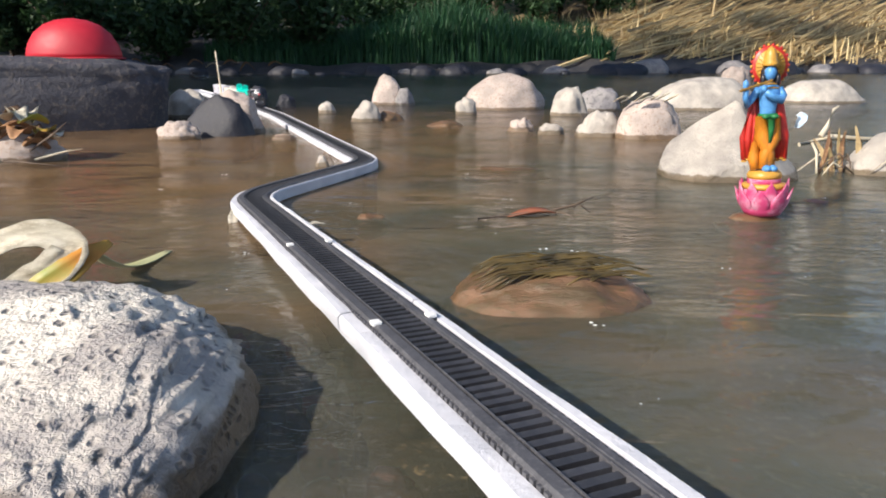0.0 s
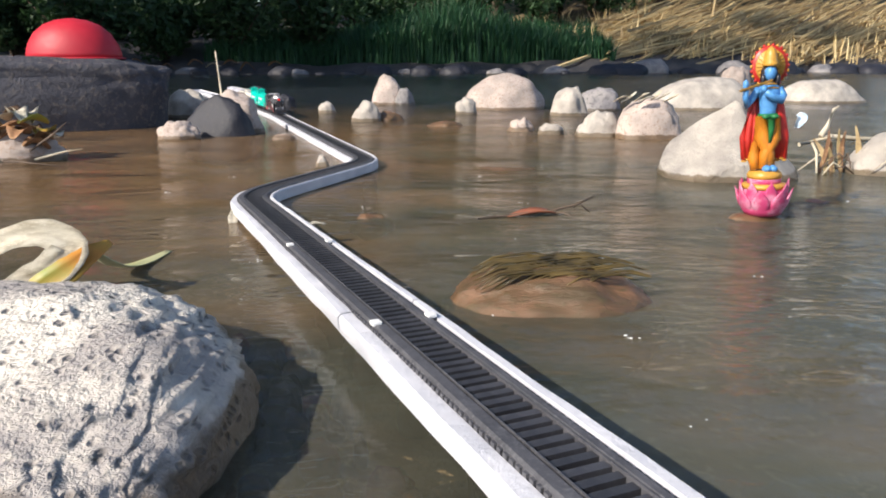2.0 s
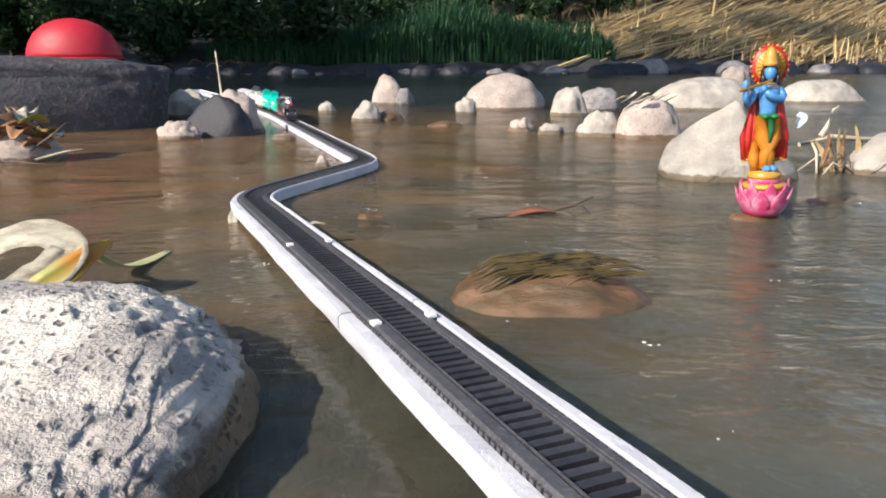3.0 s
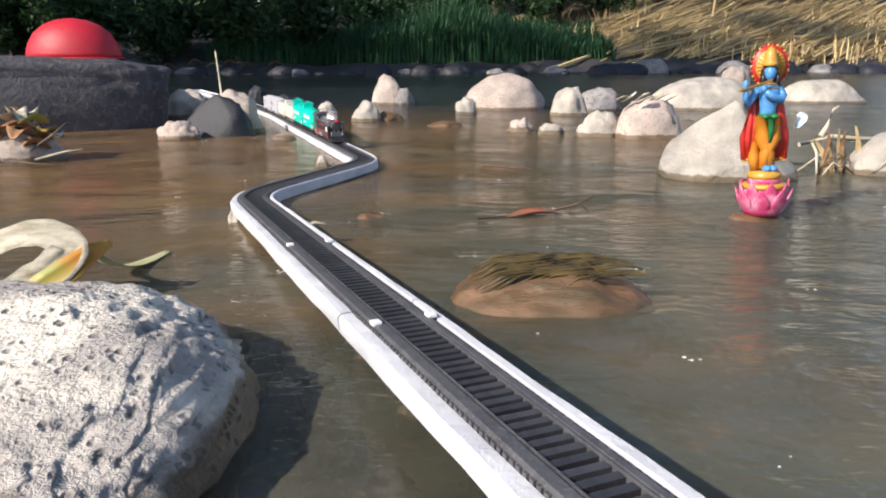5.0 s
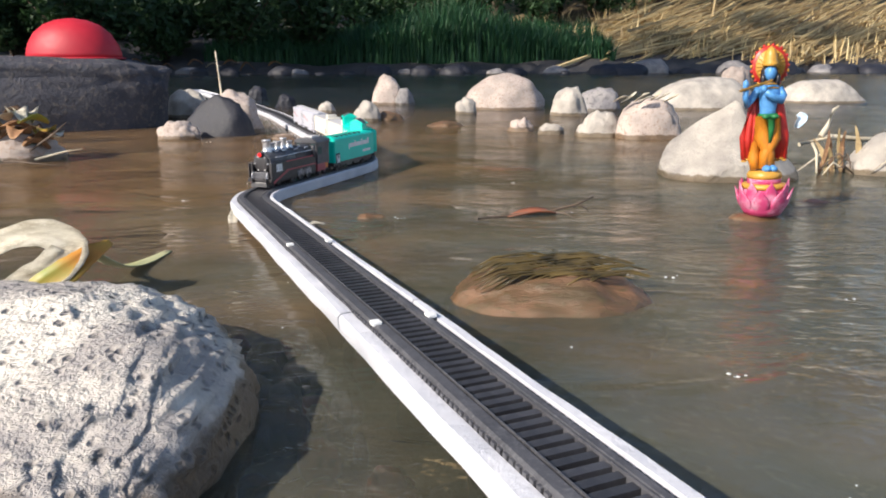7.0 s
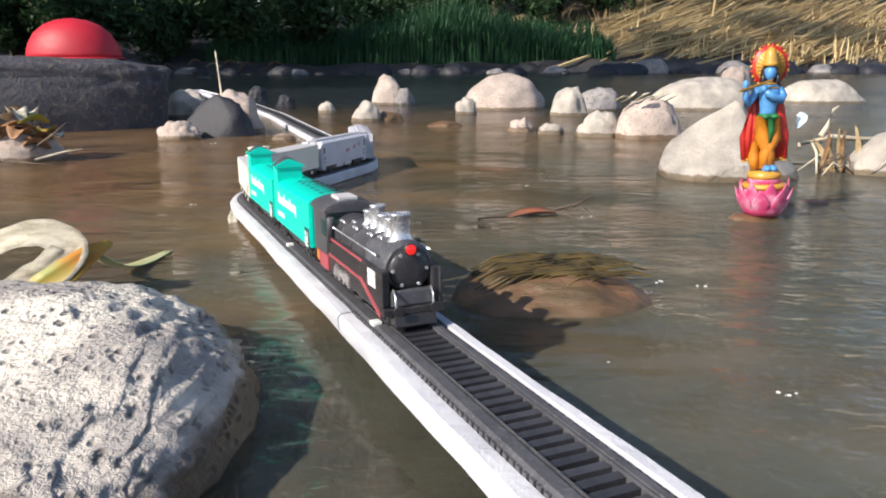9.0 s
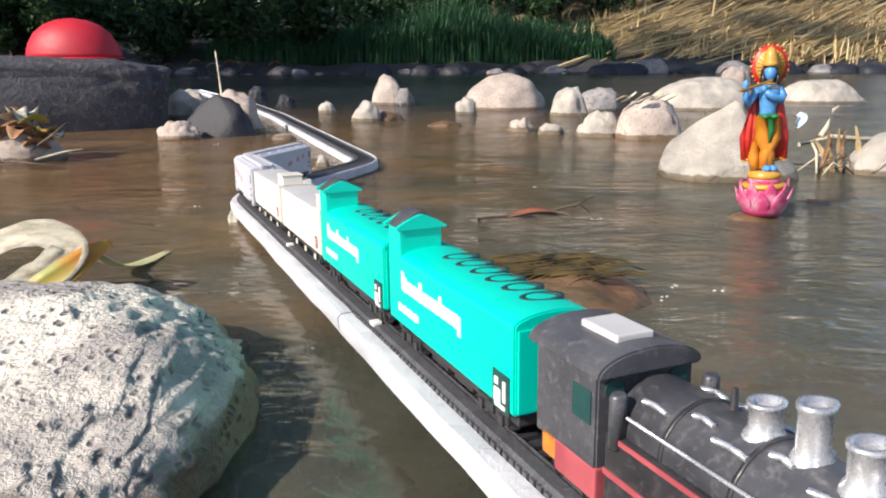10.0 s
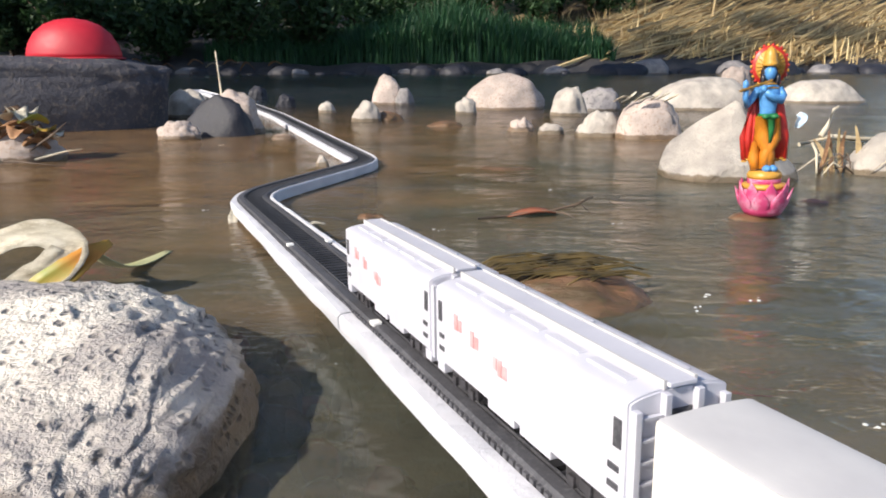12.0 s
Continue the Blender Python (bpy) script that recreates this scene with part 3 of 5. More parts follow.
def teal_wagon():
    L, W = 0.186, 0.036
    w = thing("boxcar", "bright teal toy boxcar with a roof turret and white lettering", "toy wagon", "teal boxcars")
    body = part("body", body_shell(L, W, 0.0135, 0.050, 0.0055), TEAL, w)
    part("underframe", box(-L / 2 + 0.004, L / 2 - 0.004, -0.014, 0.014, 0.0070, 0.0133, 0.0005), BLACK, w)
    for k in (-1, 1):
        bogie(w, k * 0.062)
        tank = box(k * 0.018 - 0.013, k * 0.018 + 0.013, -0.013, 0.013, 0.0035, 0.0068, 0.0008)
        part("equipment_box", tank, BLACK, w)
        # script-like run of bars, a short one under it
        up = {0: 0.0042, 1: 0.0014, 7: 0.0036, 14: 0.0036, 20: 0.0030}
        runs = [(-0.064 + 0.0046 * i, 0.0372 + up.get(i, 0) * (0.5 if i < 20 else -0.6), 0.0047 - 0.0009 * (i % 3 == 2), 0.0062 + up.get(i, 0) + 0.0005 * (i % 2)) for i in range(21)]
        bars(body, runs, W / 2, k, PRINT)
        bars(body, [(-0.072 + 0.0034 * i, 0.0235, 0.0034, 0.0036 + 0.0010 * (i % 3 == 0)) for i in range(11)], W / 2, k, PRINT)
        panel = bars(body, [(L / 2 - 0.013, 0.0205, 0.018, 0.0165)], W / 2, k, INK, "data_panel", 0.0005)
        bars(panel, [(L / 2 - 0.013 + dx, 0.0205 + dz, ww, hh) for dx, dz, ww, hh in ((-0.003, -0.002, 0.007, 0.006), (0.0045, 0.001, 0.003, 0.009), (0.0, -0.006, 0.011, 0.0018), (-0.004, 0.004, 0.004, 0.003))], W / 2 + 0.0006, k, PRINT)
    # raised characters along the roof
    for i in range(6):
        x = -0.034 + i * 0.0205
        bm = bmesh.new()
        m = pose(x, 0.0045, 0.0553) @ Matrix.Diagonal((0.95, 1.15, 1, 1))
        add_lathe(bm, [(0.0086, -0.0022), (0.0086, 0.0002), (0.0062, 0.0002), (0.0062, -0.0022)], m, 18)
        part("roof_mark", bm, INK, body)
    # turret over the trailing end, as wide as the body, arched gables at both ends of its dark roof
    x = -L / 2 + 0.0120
    tur = part("turret", box(x - 0.0115, x + 0.0115, -0.0179, 0.0055, 0.046, 0.0672, 0.0008), TEAL, w)
    part("cap", gable(x - 0.0108, x + 0.0108, 0.0118, 0.0666, 0.0080, mid=-0.0062), SLATE, tur, "dark slate roof")
    for k in (-1, 1):
        part("pediment", gable(*sorted((x + k * 0.0102, x + k * 0.0138)), 0.0138, 0.0662, 0.0066, 0.0012, mid=-0.0062), TEAL, tur)
    part("end_plate", box(L / 2 - 0.0005, L / 2 + 0.0012, -0.0165, 0.0165, 0.0145, 0.049, 0.0004), TEAL, w)
    couplers(w, L)
    return w


def cream_wagon():
    L, W = 0.186, 0.036
    w = thing("boxcar", "cream toy boxcar with a grey roof and a small roof box", "toy wagon", "cream boxcars")
    body = part("body", body_shell(L, W, 0.0135, 0.0490, 0.0008), CREAM, w)
    part("roof", body_shell(L - 0.003, W + 0.0004, 0.0494, 0.0500, 0.0012), GREYROOF, w)
    part("underframe", box(-L / 2 + 0.004, L / 2 - 0.004, -0.014, 0.014, 0.0070, 0.0133, 0.0005), BLACK, w)
    rb = part("roof_box", box(L / 2 - 0.032, L / 2 - 0.004, -0.0135, 0.0070, 0.046, 0.0595, 0.0010), CREAM, w)
    part("roof_box_lid", box(L / 2 - 0.033, L / 2 - 0.003, -0.0142, 0.0077, 0.0595, 0.0608, 0.0006), CREAM, rb)
    part("roof_box_step", box(L / 2 - 0.029, L / 2 - 0.004, 0.0074, 0.0160, 0.046, 0.0550, 0.0008), CREAM, rb)
    for k in (-1, 1):
        bogie(w, k * 0.062)
        e = bars(body, [(L / 2 - 0.017, 0.0225, 0.0095, 0.0095)], W / 2, k, RED, "emblem", 0.0005)
        bars(e, [(L / 2 - 0.017, 0.0225 + dz, 0.006, 0.0006) for dz in (-0.0022, 0.0, 0.0022)], W / 2 + 0.0006, k, PRINT)
        for i in range(5):
            part("end_rib", box(*sorted((k * L / 2, k * (L / 2 + 0.0016))), -0.0155 + 0.0068 * i, -0.0125 + 0.0068 * i, 0.0125, 0.0465, 0.0004), CREAM, body)
        for i in range(4):
            part("footstep", box(*sorted((-0.068 + i * 0.043, -0.062 + i * 0.043)), *sorted((k * 0.0168, k * 0.0178)), 0.0060, 0.0106, 0.0003), CREAM, body)
    couplers(w, L)
    return w


def white_wagon():
    L, W = 0.190, 0.037
    w = thing("hopper_wagon", "white toy hopper wagon with faded red lettering and end ladders", "toy wagon", "white hopper wagons")
    body = part("body", body_shell(L, W, 0.0125, 0.0500, 0.0036), WHITE, w)
    part("underframe", box(-L / 2 + 0.003, L / 2 - 0.003, -0.013, 0.013, 0.0072, 0.0123, 0.0005), BLACK, w)
    part("roof_walk", box(-L / 2 - 0.002, L / 2 + 0.002, -0.0050, 0.0050, 0.0542, 0.0556, 0.0003), WHITE, w)
    for k in (-1, 1):
        part("walk_edge", box(-L / 2, L / 2, *sorted((k * 0.0052, k * 0.0062)), 0.0530, 0.0562), GREYROOF, w)
        for i in range(5):
            part("roof_hatch", box(-0.084 + i * 0.0345, -0.056 + i * 0.0345, *sorted((k * 0.0080, k * 0.0125)), 0.0500, 0.0537, 0.0008), WHITE, w)
        bogie(w, k * 0.064)
        part("hopper", box(k * 0.018 - 0.015, k * 0.018 + 0.015, -0.0155, 0.0155, 0.0060, 0.0124, 0.0006), WHITE, w)
        part("sill_skirt", box(k * 0.090 - 0.005, k * 0.090 + 0.005, -0.0183, 0.0183, 0.0070, 0.0124, 0.0005), WHITE, w)
        bars(body, [(-0.066 + 0.0055 * i, 0.0385 - 0.0007 * i, 0.0042, 0.0075 - 0.002 * (i % 2)) for i in (0, 1, 4, 5, 9, 10, 11)], W / 2, k, PINKINK, "faded_letter")
        # end posts and ladder
        for y in (-0.0165, -0.0060, 0.0060, 0.0165):
            part("end_post", box(*sorted((k * L / 2, k * (L / 2 + 0.0035))), y - 0.0012, y + 0.0012, 0.0100, 0.0485 if abs(y) > 0.01 else 0.0525, 0.0003), WHITE, w)
        for i in range(5):
            part("ladder_rung", box(*sorted((k * (L / 2 + 0.0010), k * (L / 2 + 0.0030))), -0.0158, -0.0066, 0.0150 + i * 0.0075, 0.0160 + i * 0.0075), WHITE, w)
        # flat dark plate draws the shade of a recess between the end posts
        part("end_recess", box(*sorted((k * (L / 2 + 0.0001), k * (L / 2 + 0.0006))), -0.0050, 0.0050, 0.016, 0.046), SLATE, w)
        for side in (-1, 1):
            bars(body, [(k * (L / 2 - 0.008), 0.020 + 0.0065 * i, 0.007, 0.0022) for i in range(2)] + [(k * (L / 2 - 0.006), 0.039, 0.005, 0.010)], W / 2, side, SLATE, "side_grab")
    couplers(w, L)
    return w


def locomotive():
    w = thing("steam_locomotive", "black toy steam locomotive with silver chimneys, red stripes and lamp", "toy locomotive")
    part("chassis", box(-0.098, 0.092, -0.0130, 0.0130, 0.0065, 0.0125, 0.0006), BLACK, w)
    along = pose(0, 0, 0, 0, 90, 0)
    # boiler with stepped front
    part("boiler", lathe([(0.0125, -0.046), (0.0148, -0.045), (0.0148, 0.080), (0.0130, 0.082), (0.0130, 0.0835)], pose(0, 0, 0.0335) @ along, 24), SLATE, w)
    for x in (-0.020, 0.010, 0.042):
        part("boiler_band", lathe([(0.0148, -0.0008), (0.0153, -0.0008), (0.0153, 0.0008), (0.0148, 0.0008)], pose(x, 0, 0.0335) @ along, 24), BLACK, w)
    smoke = part("smokebox_door", lathe([(0.0118, 0), (0.0112, 0.0018), (0.0075, 0.0030), (0.0028, 0.0034)], pose(0.0835, 0, 0.0325) @ along, 24), BLACK, w)
    for i in range(6):
        a = i * math.pi / 3
        part("door_bolt", lathe([(0.0011, 0), (0.0011, 0.0012)], pose(0.0852, 0.0098 * math.cos(a), 0.0325 + 0.0098 * math.sin(a)) @ along, 8), SILVER, smoke)
    lamp = part("headlamp", lathe([(0.0030, -0.004), (0.0036, 0.0), (0.0036, 0.0035), (0.0031, 0.0042)], pose(0.0850, 0, 0.0445) @ along, 16), BLACK, w)
    part("lamp_lens", lathe([(0.0030, 0), (0.0025, 0.0012), (0.0010, 0.0018)], pose(0.0893, 0, 0.0445) @ along, 14), LAMPRED, lamp)
    # casing skirts with red lining
    for k in (-1, 1):
        sk = part("side_casing", box(-0.046, 0.088, *sorted((k * 0.0122, k * 0.0172)), 0.0085, 0.0335, 0.0012), BLACK, w)
        bars(sk, [(0.005, 0.0325, 0.085, 0.0016)], 0.0172, k, RED, "lining")
        bars(sk, [(0.0, 0.0205, 0.092, 0.0020)], 0.0172, k, RED, "lining")
        drop = box(-0.0225, 0.0225, *sorted((k * 0.0172, k * 0.0178)), -0.0015, 0.0015)
        bmesh.ops.transform(drop, matrix=pose(0.0645, 0, 0.0140, 0, 17, 0), verts=drop.verts[:])
        part("lining", drop, RED, sk)
        bars(sk, [(0.068, 0.0262 + dz, 0.016, 0.0030) for dz in (-0.0034, 0, 0.0034)], 0.0172, k, PRINT, "number_plate")
        bars(sk, [(-0.026 + 0.0042 * i, 0.0130 + 0.0010 * ((i * 5) % 3 - 1), 0.0043, 0.0070 - 0.0030 * (i in (4, 5))) for i in range(10)], 0.0172, k, GEAR, "rod_gear", 0.0012)
        part("cab_step", box(-0.078, -0.050, *sorted((k * 0.0135, k * 0.0178)), 0.0075, 0.0185, 0.0008), RED, w)
        part("injector", box(-0.088, -0.076, *sorted((k * 0.0135, k * 0.0175)), 0.0100, 0.0190, 0.0008), ORANGE, w)
        part("smoke_deflector", box(0.0845, 0.0905, *sorted((k * 0.0160, k * 0.0176)), 0.0095, 0.0330, 0.0006), BLACK, w)
        part("handrail", tube([(x, k * 0.0158, 0.0405) for x in (-0.036, 0.0, 0.040, 0.074)], 0.0006, 6), SILVER, w)
        part("buffer", lathe([(0.0014, 0), (0.0014, 0.004), (0.0030, 0.0042), (0.0030, 0.0052)], pose(0.094, k * 0.0105, 0.0120) @ along, 12), BLACK, w)
        part("air_pump", lathe([(0.0028, 0), (0.0028, 0.016), (0.0020, 0.017)], pose(-0.040, k * 0.0165, 0.0300), 10), SLATE, w)
        for i, x in enumerate((-0.030, -0.006, 0.018)):
            part("driving_wheel", lathe([(0.0095, -0.0012), (0.0095, 0.0012), (0.0070, 0.0014), (0.0070, 0.0006), (0.0020, 0.0008), (0.0020, 0.002)], pose(x, k * 0.0108, 0.0095, -90 * k, 0, 0), 20), BLACK, w)
    wheelset(w, 0.062), wheelset(w, 0.080), wheelset(w, -0.066), wheelset(w, -0.086)
    part("buffer_beam", box(0.088, 0.094, -0.0178, 0.0178, 0.0085, 0.0125, 0.0006), BLACK, w)
    apron = part("front_apron", box(0.0835, 0.0900, -0.0120, 0.0120, 0.0125, 0.0215, 0.0010), SLATE, w)
    for k in (-1, 1):
        part("apron_rail", tube([(0.0945, k * 0.0108, 0.0125), (0.0935, k * 0.0108, 0.0190), (0.0895, k * 0.0108, 0.0225)], 0.0007, 6), SILVER, apron)
    part("pilot", box(0.086, 0.097, -0.0120, 0.0120, 0.0020, 0.0085, 0.0008, top=(0.7, 1.0)), BLACK, w)
    # silver chimney and domes
    for x, r, h, z in ((0.069, 0.0062, 0.0160, 0.0470), (0.054, 0.0048, 0.0110, 0.0470), (0.038, 0.0056, 0.0115, 0.0470), (0.021, 0.0050, 0.0150, 0.0470), (0.004, 0.0052, 0.0095, 0.0470)):
        part("chimney" if h > 0.012 else "dome", lathe([(r * 1.35, -0.002), (r * 1.05, 0.001), (r * 0.84, h * 0.25), (r * 0.88, h * 0.86), (r * 1.0, h * 0.90), (r * 1.0, h), (r * 0.72, h), (r * 0.66, h - 0.002)], pose(x, 0, z), 18), SILVER, w)
    # pipes and fittings along the boiler
    for k in (-1, 1):
        for x, l, a in ((-0.036, 0.012, 48), (-0.016, 0.009, 62), (-0.004, 0.014, 50), (0.014, 0.008, 66), (0.030, 0.012, 54), (0.050, 0.009, 60)):
            y, z = k * 0.0152 * math.cos(radians(a)), 0.0335 + 0.0152 * math.sin(radians(a))
            part("boiler_pipe", tube([(x, y, z), (x + l * 0.5, y * 1.04, z + 0.0007), (x + l, y * 1.02, z)], 0.0009, 6), SILVER, w)
    part("whistle", tube([(-0.012, 0.003, 0.047), (-0.012, 0.003, 0.054)], [0.0014, 0.0009], 8), BLACK, w)
    # cab
    cab = part("cab", body_shell(0.042, 0.035, 0.0165, 0.0475, 0.0065), SLATE, w)
    cab.matrix_basis = pose(-0.072, 0, 0)
    part("cab_roof", body_shell(0.050, 0.0375, 0.0480, 0.0490, 0.0072), SLATE, w).matrix_basis = pose(-0.073, 0, 0)
    part("roof_vent", box(-0.082, -0.058, -0.0068, 0.0068, 0.0545, 0.0580, 0.0008), GREYROOF, w)
    for k in (-1, 1):
        part("cab_window", box(-0.066, -0.054, *sorted((k * 0.0175, k * 0.0180)), 0.032, 0.043, 0.0003), INK, w)
        part("spectacle_window", lathe([(0.0035, 0), (0.0035, 0.0006)], pose(-0.0508, k * 0.0115, 0.0440) @ along, 12), INK, w)
    part("coupler", box(-0.106, -0.098, -0.003, 0.003, 0.008, 0.011, 0.0005), BLACK, w)
    return w


LAMPRED = bpy.data.materials.new("red_lamp_glass")
LAMPRED.use_nodes = True
lb = LAMPRED.node_tree.nodes["Principled BSDF"]
lb.inputs["Base Color"].default_value, lb.inputs["Roughness"].default_value = (0.7, 0.01, 0.01, 1), 0.1
lb.inputs["Emission Color"].default_value, lb.inputs["Emission Strength"].default_value = (1.0, 0.03, 0.02, 1), 0.45

loco = locomotive()
teal_a = teal_wagon()
cream_a = cream_wagon()
white_a = white_wagon()
# brings the models to their size on this track
sized = set()
for top, size in ((loco, (1.06, 1.32, 1.265)), (teal_a, (0.94, 1.254, 1.20)), (cream_a, (0.94, 1.15, 1.15)), (white_a, (0.93, 1.24, 1.15))):
    for o in top.children_recursive:
        if o.data.name not in sized:
            sized.add(o.data.name)
            o.data.transform(o.matrix_basis)
            o.data.transform(Matrix.Diagonal((*size, 1)))
            o.matrix_basis = Matrix()
teal_b, cream_b, white_b = (copy_thing(o, Matrix()) for o in (teal_a, cream_a, white_a))
# the thing, its middle behind the train's front, half the spacing of its bogies
TRAIN = [(loco, 0.0935, 0.055), (teal_a, 0.301, 0.057), (teal_b, 0.488, 0.057), (cream_a, 0.675, 0.057), (cream_b, 0.862, 0.057), (white_a, 1.049, 0.058), (white_b, 1.236, 0.058)]
# seconds and way of the train's front
FRONT = [(0, 2.385), (1, 2.600), (2, 2.865), (3, 3.180), (5, 3.955), (5.5, 4.150), (6, 4.345), (6.5, 4.512), (7, 4.704), (9, 5.496), (9.5, 5.690), (10.5, 6.118), (11, 6.327), (11.5, 6.532), (12, 6.735)]


def front_at(t):
    ts, ss = [a for a, _ in FRONT], [b for _, b in FRONT]
    i = min(max(int(np.searchsorted(ts, t, side="right")) - 1, 0), len(ts) - 2)
    slope = [(ss[min(k + 1, len(ts) - 1)] - ss[max(k - 1, 0)]) / (ts[min(k + 1, len(ts) - 1)] - ts[max(k - 1, 0)]) for k in range(len(ts))]
    h = ts[i + 1] - ts[i]
    u = (t - ts[i]) / h
    return (ss[i] * (2 * u ** 3 - 3 * u ** 2 + 1) + slope[i] * h * (u ** 3 - 2 * u ** 2 + u) + ss[i + 1] * (3 * u ** 2 - 2 * u ** 3) + slope[i + 1] * h * (u ** 3 - u ** 2))


# ------------------------------------------------ the painted figurine on its lotus foot, one plain mesh
def paint(name, c, rough=0.4):
    return mat(name, c, tuple(v * 0.75 for v in c), 60, rough, 0.2, 0.001, tuple(min(v * 1.25, 0.9) for v in c))


def add_blob(bm, centre, size, slot, turn=(0, 0, 0), n=12):
    prof = [(max(math.sin(math.pi * k / 10), 0.02), -math.cos(math.pi * k / 10)) for k in range(11)]
    add_lathe(bm, prof, pose(*centre, *turn) @ Matrix.Diagonal((*size, 1)), n, slot)


def figurine():
    bm = bmesh.new()
    BLUE, REDC, GOLD, PETAL, GREEN, HAIR, SKIRT = range(7)
    # lotus: drum and three rings of petals
    add_lathe(bm, [(0.028, 0.0), (0.034, 0.010), (0.036, 0.030), (0.032, 0.046)], n=24, slot=PETAL)
    add_lathe(bm, [(0.034, 0.044), (0.034, 0.050), (0.028, 0.052)], n=24, slot=GOLD)
    add_lathe(bm, [(0.026, 0.050), (0.026, 0.060), (0.024, 0.061)], n=24, slot=PETAL)
    add_lathe(bm, [(0.0265, 0.060), (0.027, 0.066), (0.023, 0.072)], n=24, slot=GOLD)
    for ring, (count, r, z, tilt, size) in enumerate(((8, 0.033, 0.030, 13, 0.028), (8, 0.036, 0.024, 22, 0.023), (8, 0.029, 0.030, 6, 0.022))):
        for i in range(count):
            a = 360 / count * (i + 0.5 * ring)
            m = pose(0, 0, 0, 0, 0, a) @ pose(r, 0, z, 0, tilt, 0)
            prof = [(max(math.sin(math.pi * (k / 8) ** 0.8), 0.03), k / 4 - 1) for k in range(9)]
            add_lathe(bm, prof, m @ Matrix.Diagonal((0.0042, 0.0145, size, 1)), 10, PETAL)
    # legs, crossed at the ankle, in a draped skirt
    for k, foot in ((-1, 0.006), (1, -0.004)):
        add_tube(bm, [(k * 0.009, 0, 0.158), (k * 0.011, -0.004, 0.125), (foot * 0.8, -0.006, 0.098), (foot, -0.004, 0.076)], [0.0135, 0.0135, 0.0100, 0.0090], 12, SKIRT)
        add_blob(bm, (foot + 0.003, -0.012, 0.076), (0.008, 0.012, 0.006), BLUE)
    add_tube(bm, [(-0.018, 0.002, 0.12), (-0.022, 0.0, 0.094), (-0.017, -0.002, 0.074)], [0.006, 0.010, 0.007], 10, SKIRT)
    # sash with knot
    add_lathe(bm, [(0.0175, -0.006), (0.019, 0.0), (0.0165, 0.007)], pose(0, 0, 0.156) @ Matrix.Diagonal((1, 0.75, 1, 1)), 16, GREEN)
    add_tube(bm, [(0.001, -0.016, 0.156), (0.002, -0.017, 0.14), (0.001, -0.015, 0.118)], [0.0065, 0.0055, 0.0025], 8, GREEN)
    for k in (-1, 1):
        add_blob(bm, (k * 0.008, -0.016, 0.159), (0.007, 0.004, 0.004), GREEN)
    # body and arms
    add_lathe(bm, [(0.015, 0.156), (0.0135, 0.168), (0.0165, 0.186), (0.0195, 0.198), (0.015, 0.207), (0.006, 0.211), (0.006, 0.218)], Matrix.Diagonal((1.05, 0.68, 1, 1)), 18, BLUE)
    add_tube(bm, [(-0.018, 0, 0.201), (-0.030, -0.004, 0.188), (-0.040, -0.008, 0.178), (-0.045, -0.014, 0.190), (-0.046, -0.018, 0.206)], [0.0068, 0.0064, 0.0062, 0.0054, 0.0046], 10, BLUE)
    add_tube(bm, [(0.018, 0, 0.201), (0.024, -0.006, 0.190), (0.017, -0.016, 0.184), (0.001, -0.020, 0.190), (-0.014, -0.021, 0.199)], [0.0066, 0.0064, 0.0064, 0.0060, 0.0052], 10, BLUE)
    add_blob(bm, (-0.047, -0.019, 0.210), (0.0055, 0.005, 0.008), BLUE)
    add_blob(bm, (-0.016, -0.022, 0.203), (0.006, 0.005, 0.006), BLUE)
    add_tube(bm, [(-0.058, -0.022, 0.2010), (-0.002, -0.020, 0.2150)], 0.0022, 8, GOLD)
    for z, r in ((0.206, 0.014), (0.199, 0.018)):
        add_lathe(bm, [(r * 0.9, 0), (r, 0.0012), (r * 0.9, 0.0024)], pose(0, -0.002, z, -18, 0, 0) @ Matrix.Diagonal((1, 0.75, 1, 1)), 18, GOLD)
    # head, hair, tall crown, radiate halo
    add_blob(bm, (0.0, -0.003, 0.226), (0.0105, 0.0105, 0.0130), BLUE, n=16)
    add_blob(bm, (0.0, 0.003, 0.225), (0.0155, 0.0095, 0.0150), HAIR, n=14)
    for k in (-1, 1):
        add_blob(bm, (k * 0.0128, -0.003, 0.215), (0.0050, 0.006, 0.0105), HAIR)
    add_lathe(bm, [(0.0135, 0.0), (0.0140, 0.004), (0.0112, 0.009), (0.0118, 0.013), (0.0085, 0.021), (0.0060, 0.026), (0.0015, 0.030)], pose(0, -0.001, 0.2370), 18, GOLD)
    face = pose(0.003, 0.010, 0.2365, 90, 0, 0)
    add_lathe(bm, [(0.0310, -0.002), (0.0320, 0.0), (0.0310, 0.002)], face, 36, REDC)
    add_lathe(bm, [(0.0260, 0.0022), (0.0255, 0.0040), (0.0010, 0.0046)], face, 36, GOLD)
    for i in range(26):
        a = 2 * math.pi * i / 26
        m = face @ pose(0.0325 * math.cos(a), 0.0325 * math.sin(a), 0.0)
        add_lathe(bm, [(0.0012, -0.002), (0.0030, 0.0), (0.0012, 0.002)], m, 8, GOLD if i % 2 else REDC)
    for i in range(24):
        a = 2 * math.pi * i / 24
        add_tube(bm, [face @ Vector((0.008 * math.cos(a), 0.008 * math.sin(a), 0.0046)), face @ Vector((0.024 * math.cos(a), 0.024 * math.sin(a), 0.0046))], [0.0008, 0.0016], 6, GOLD)
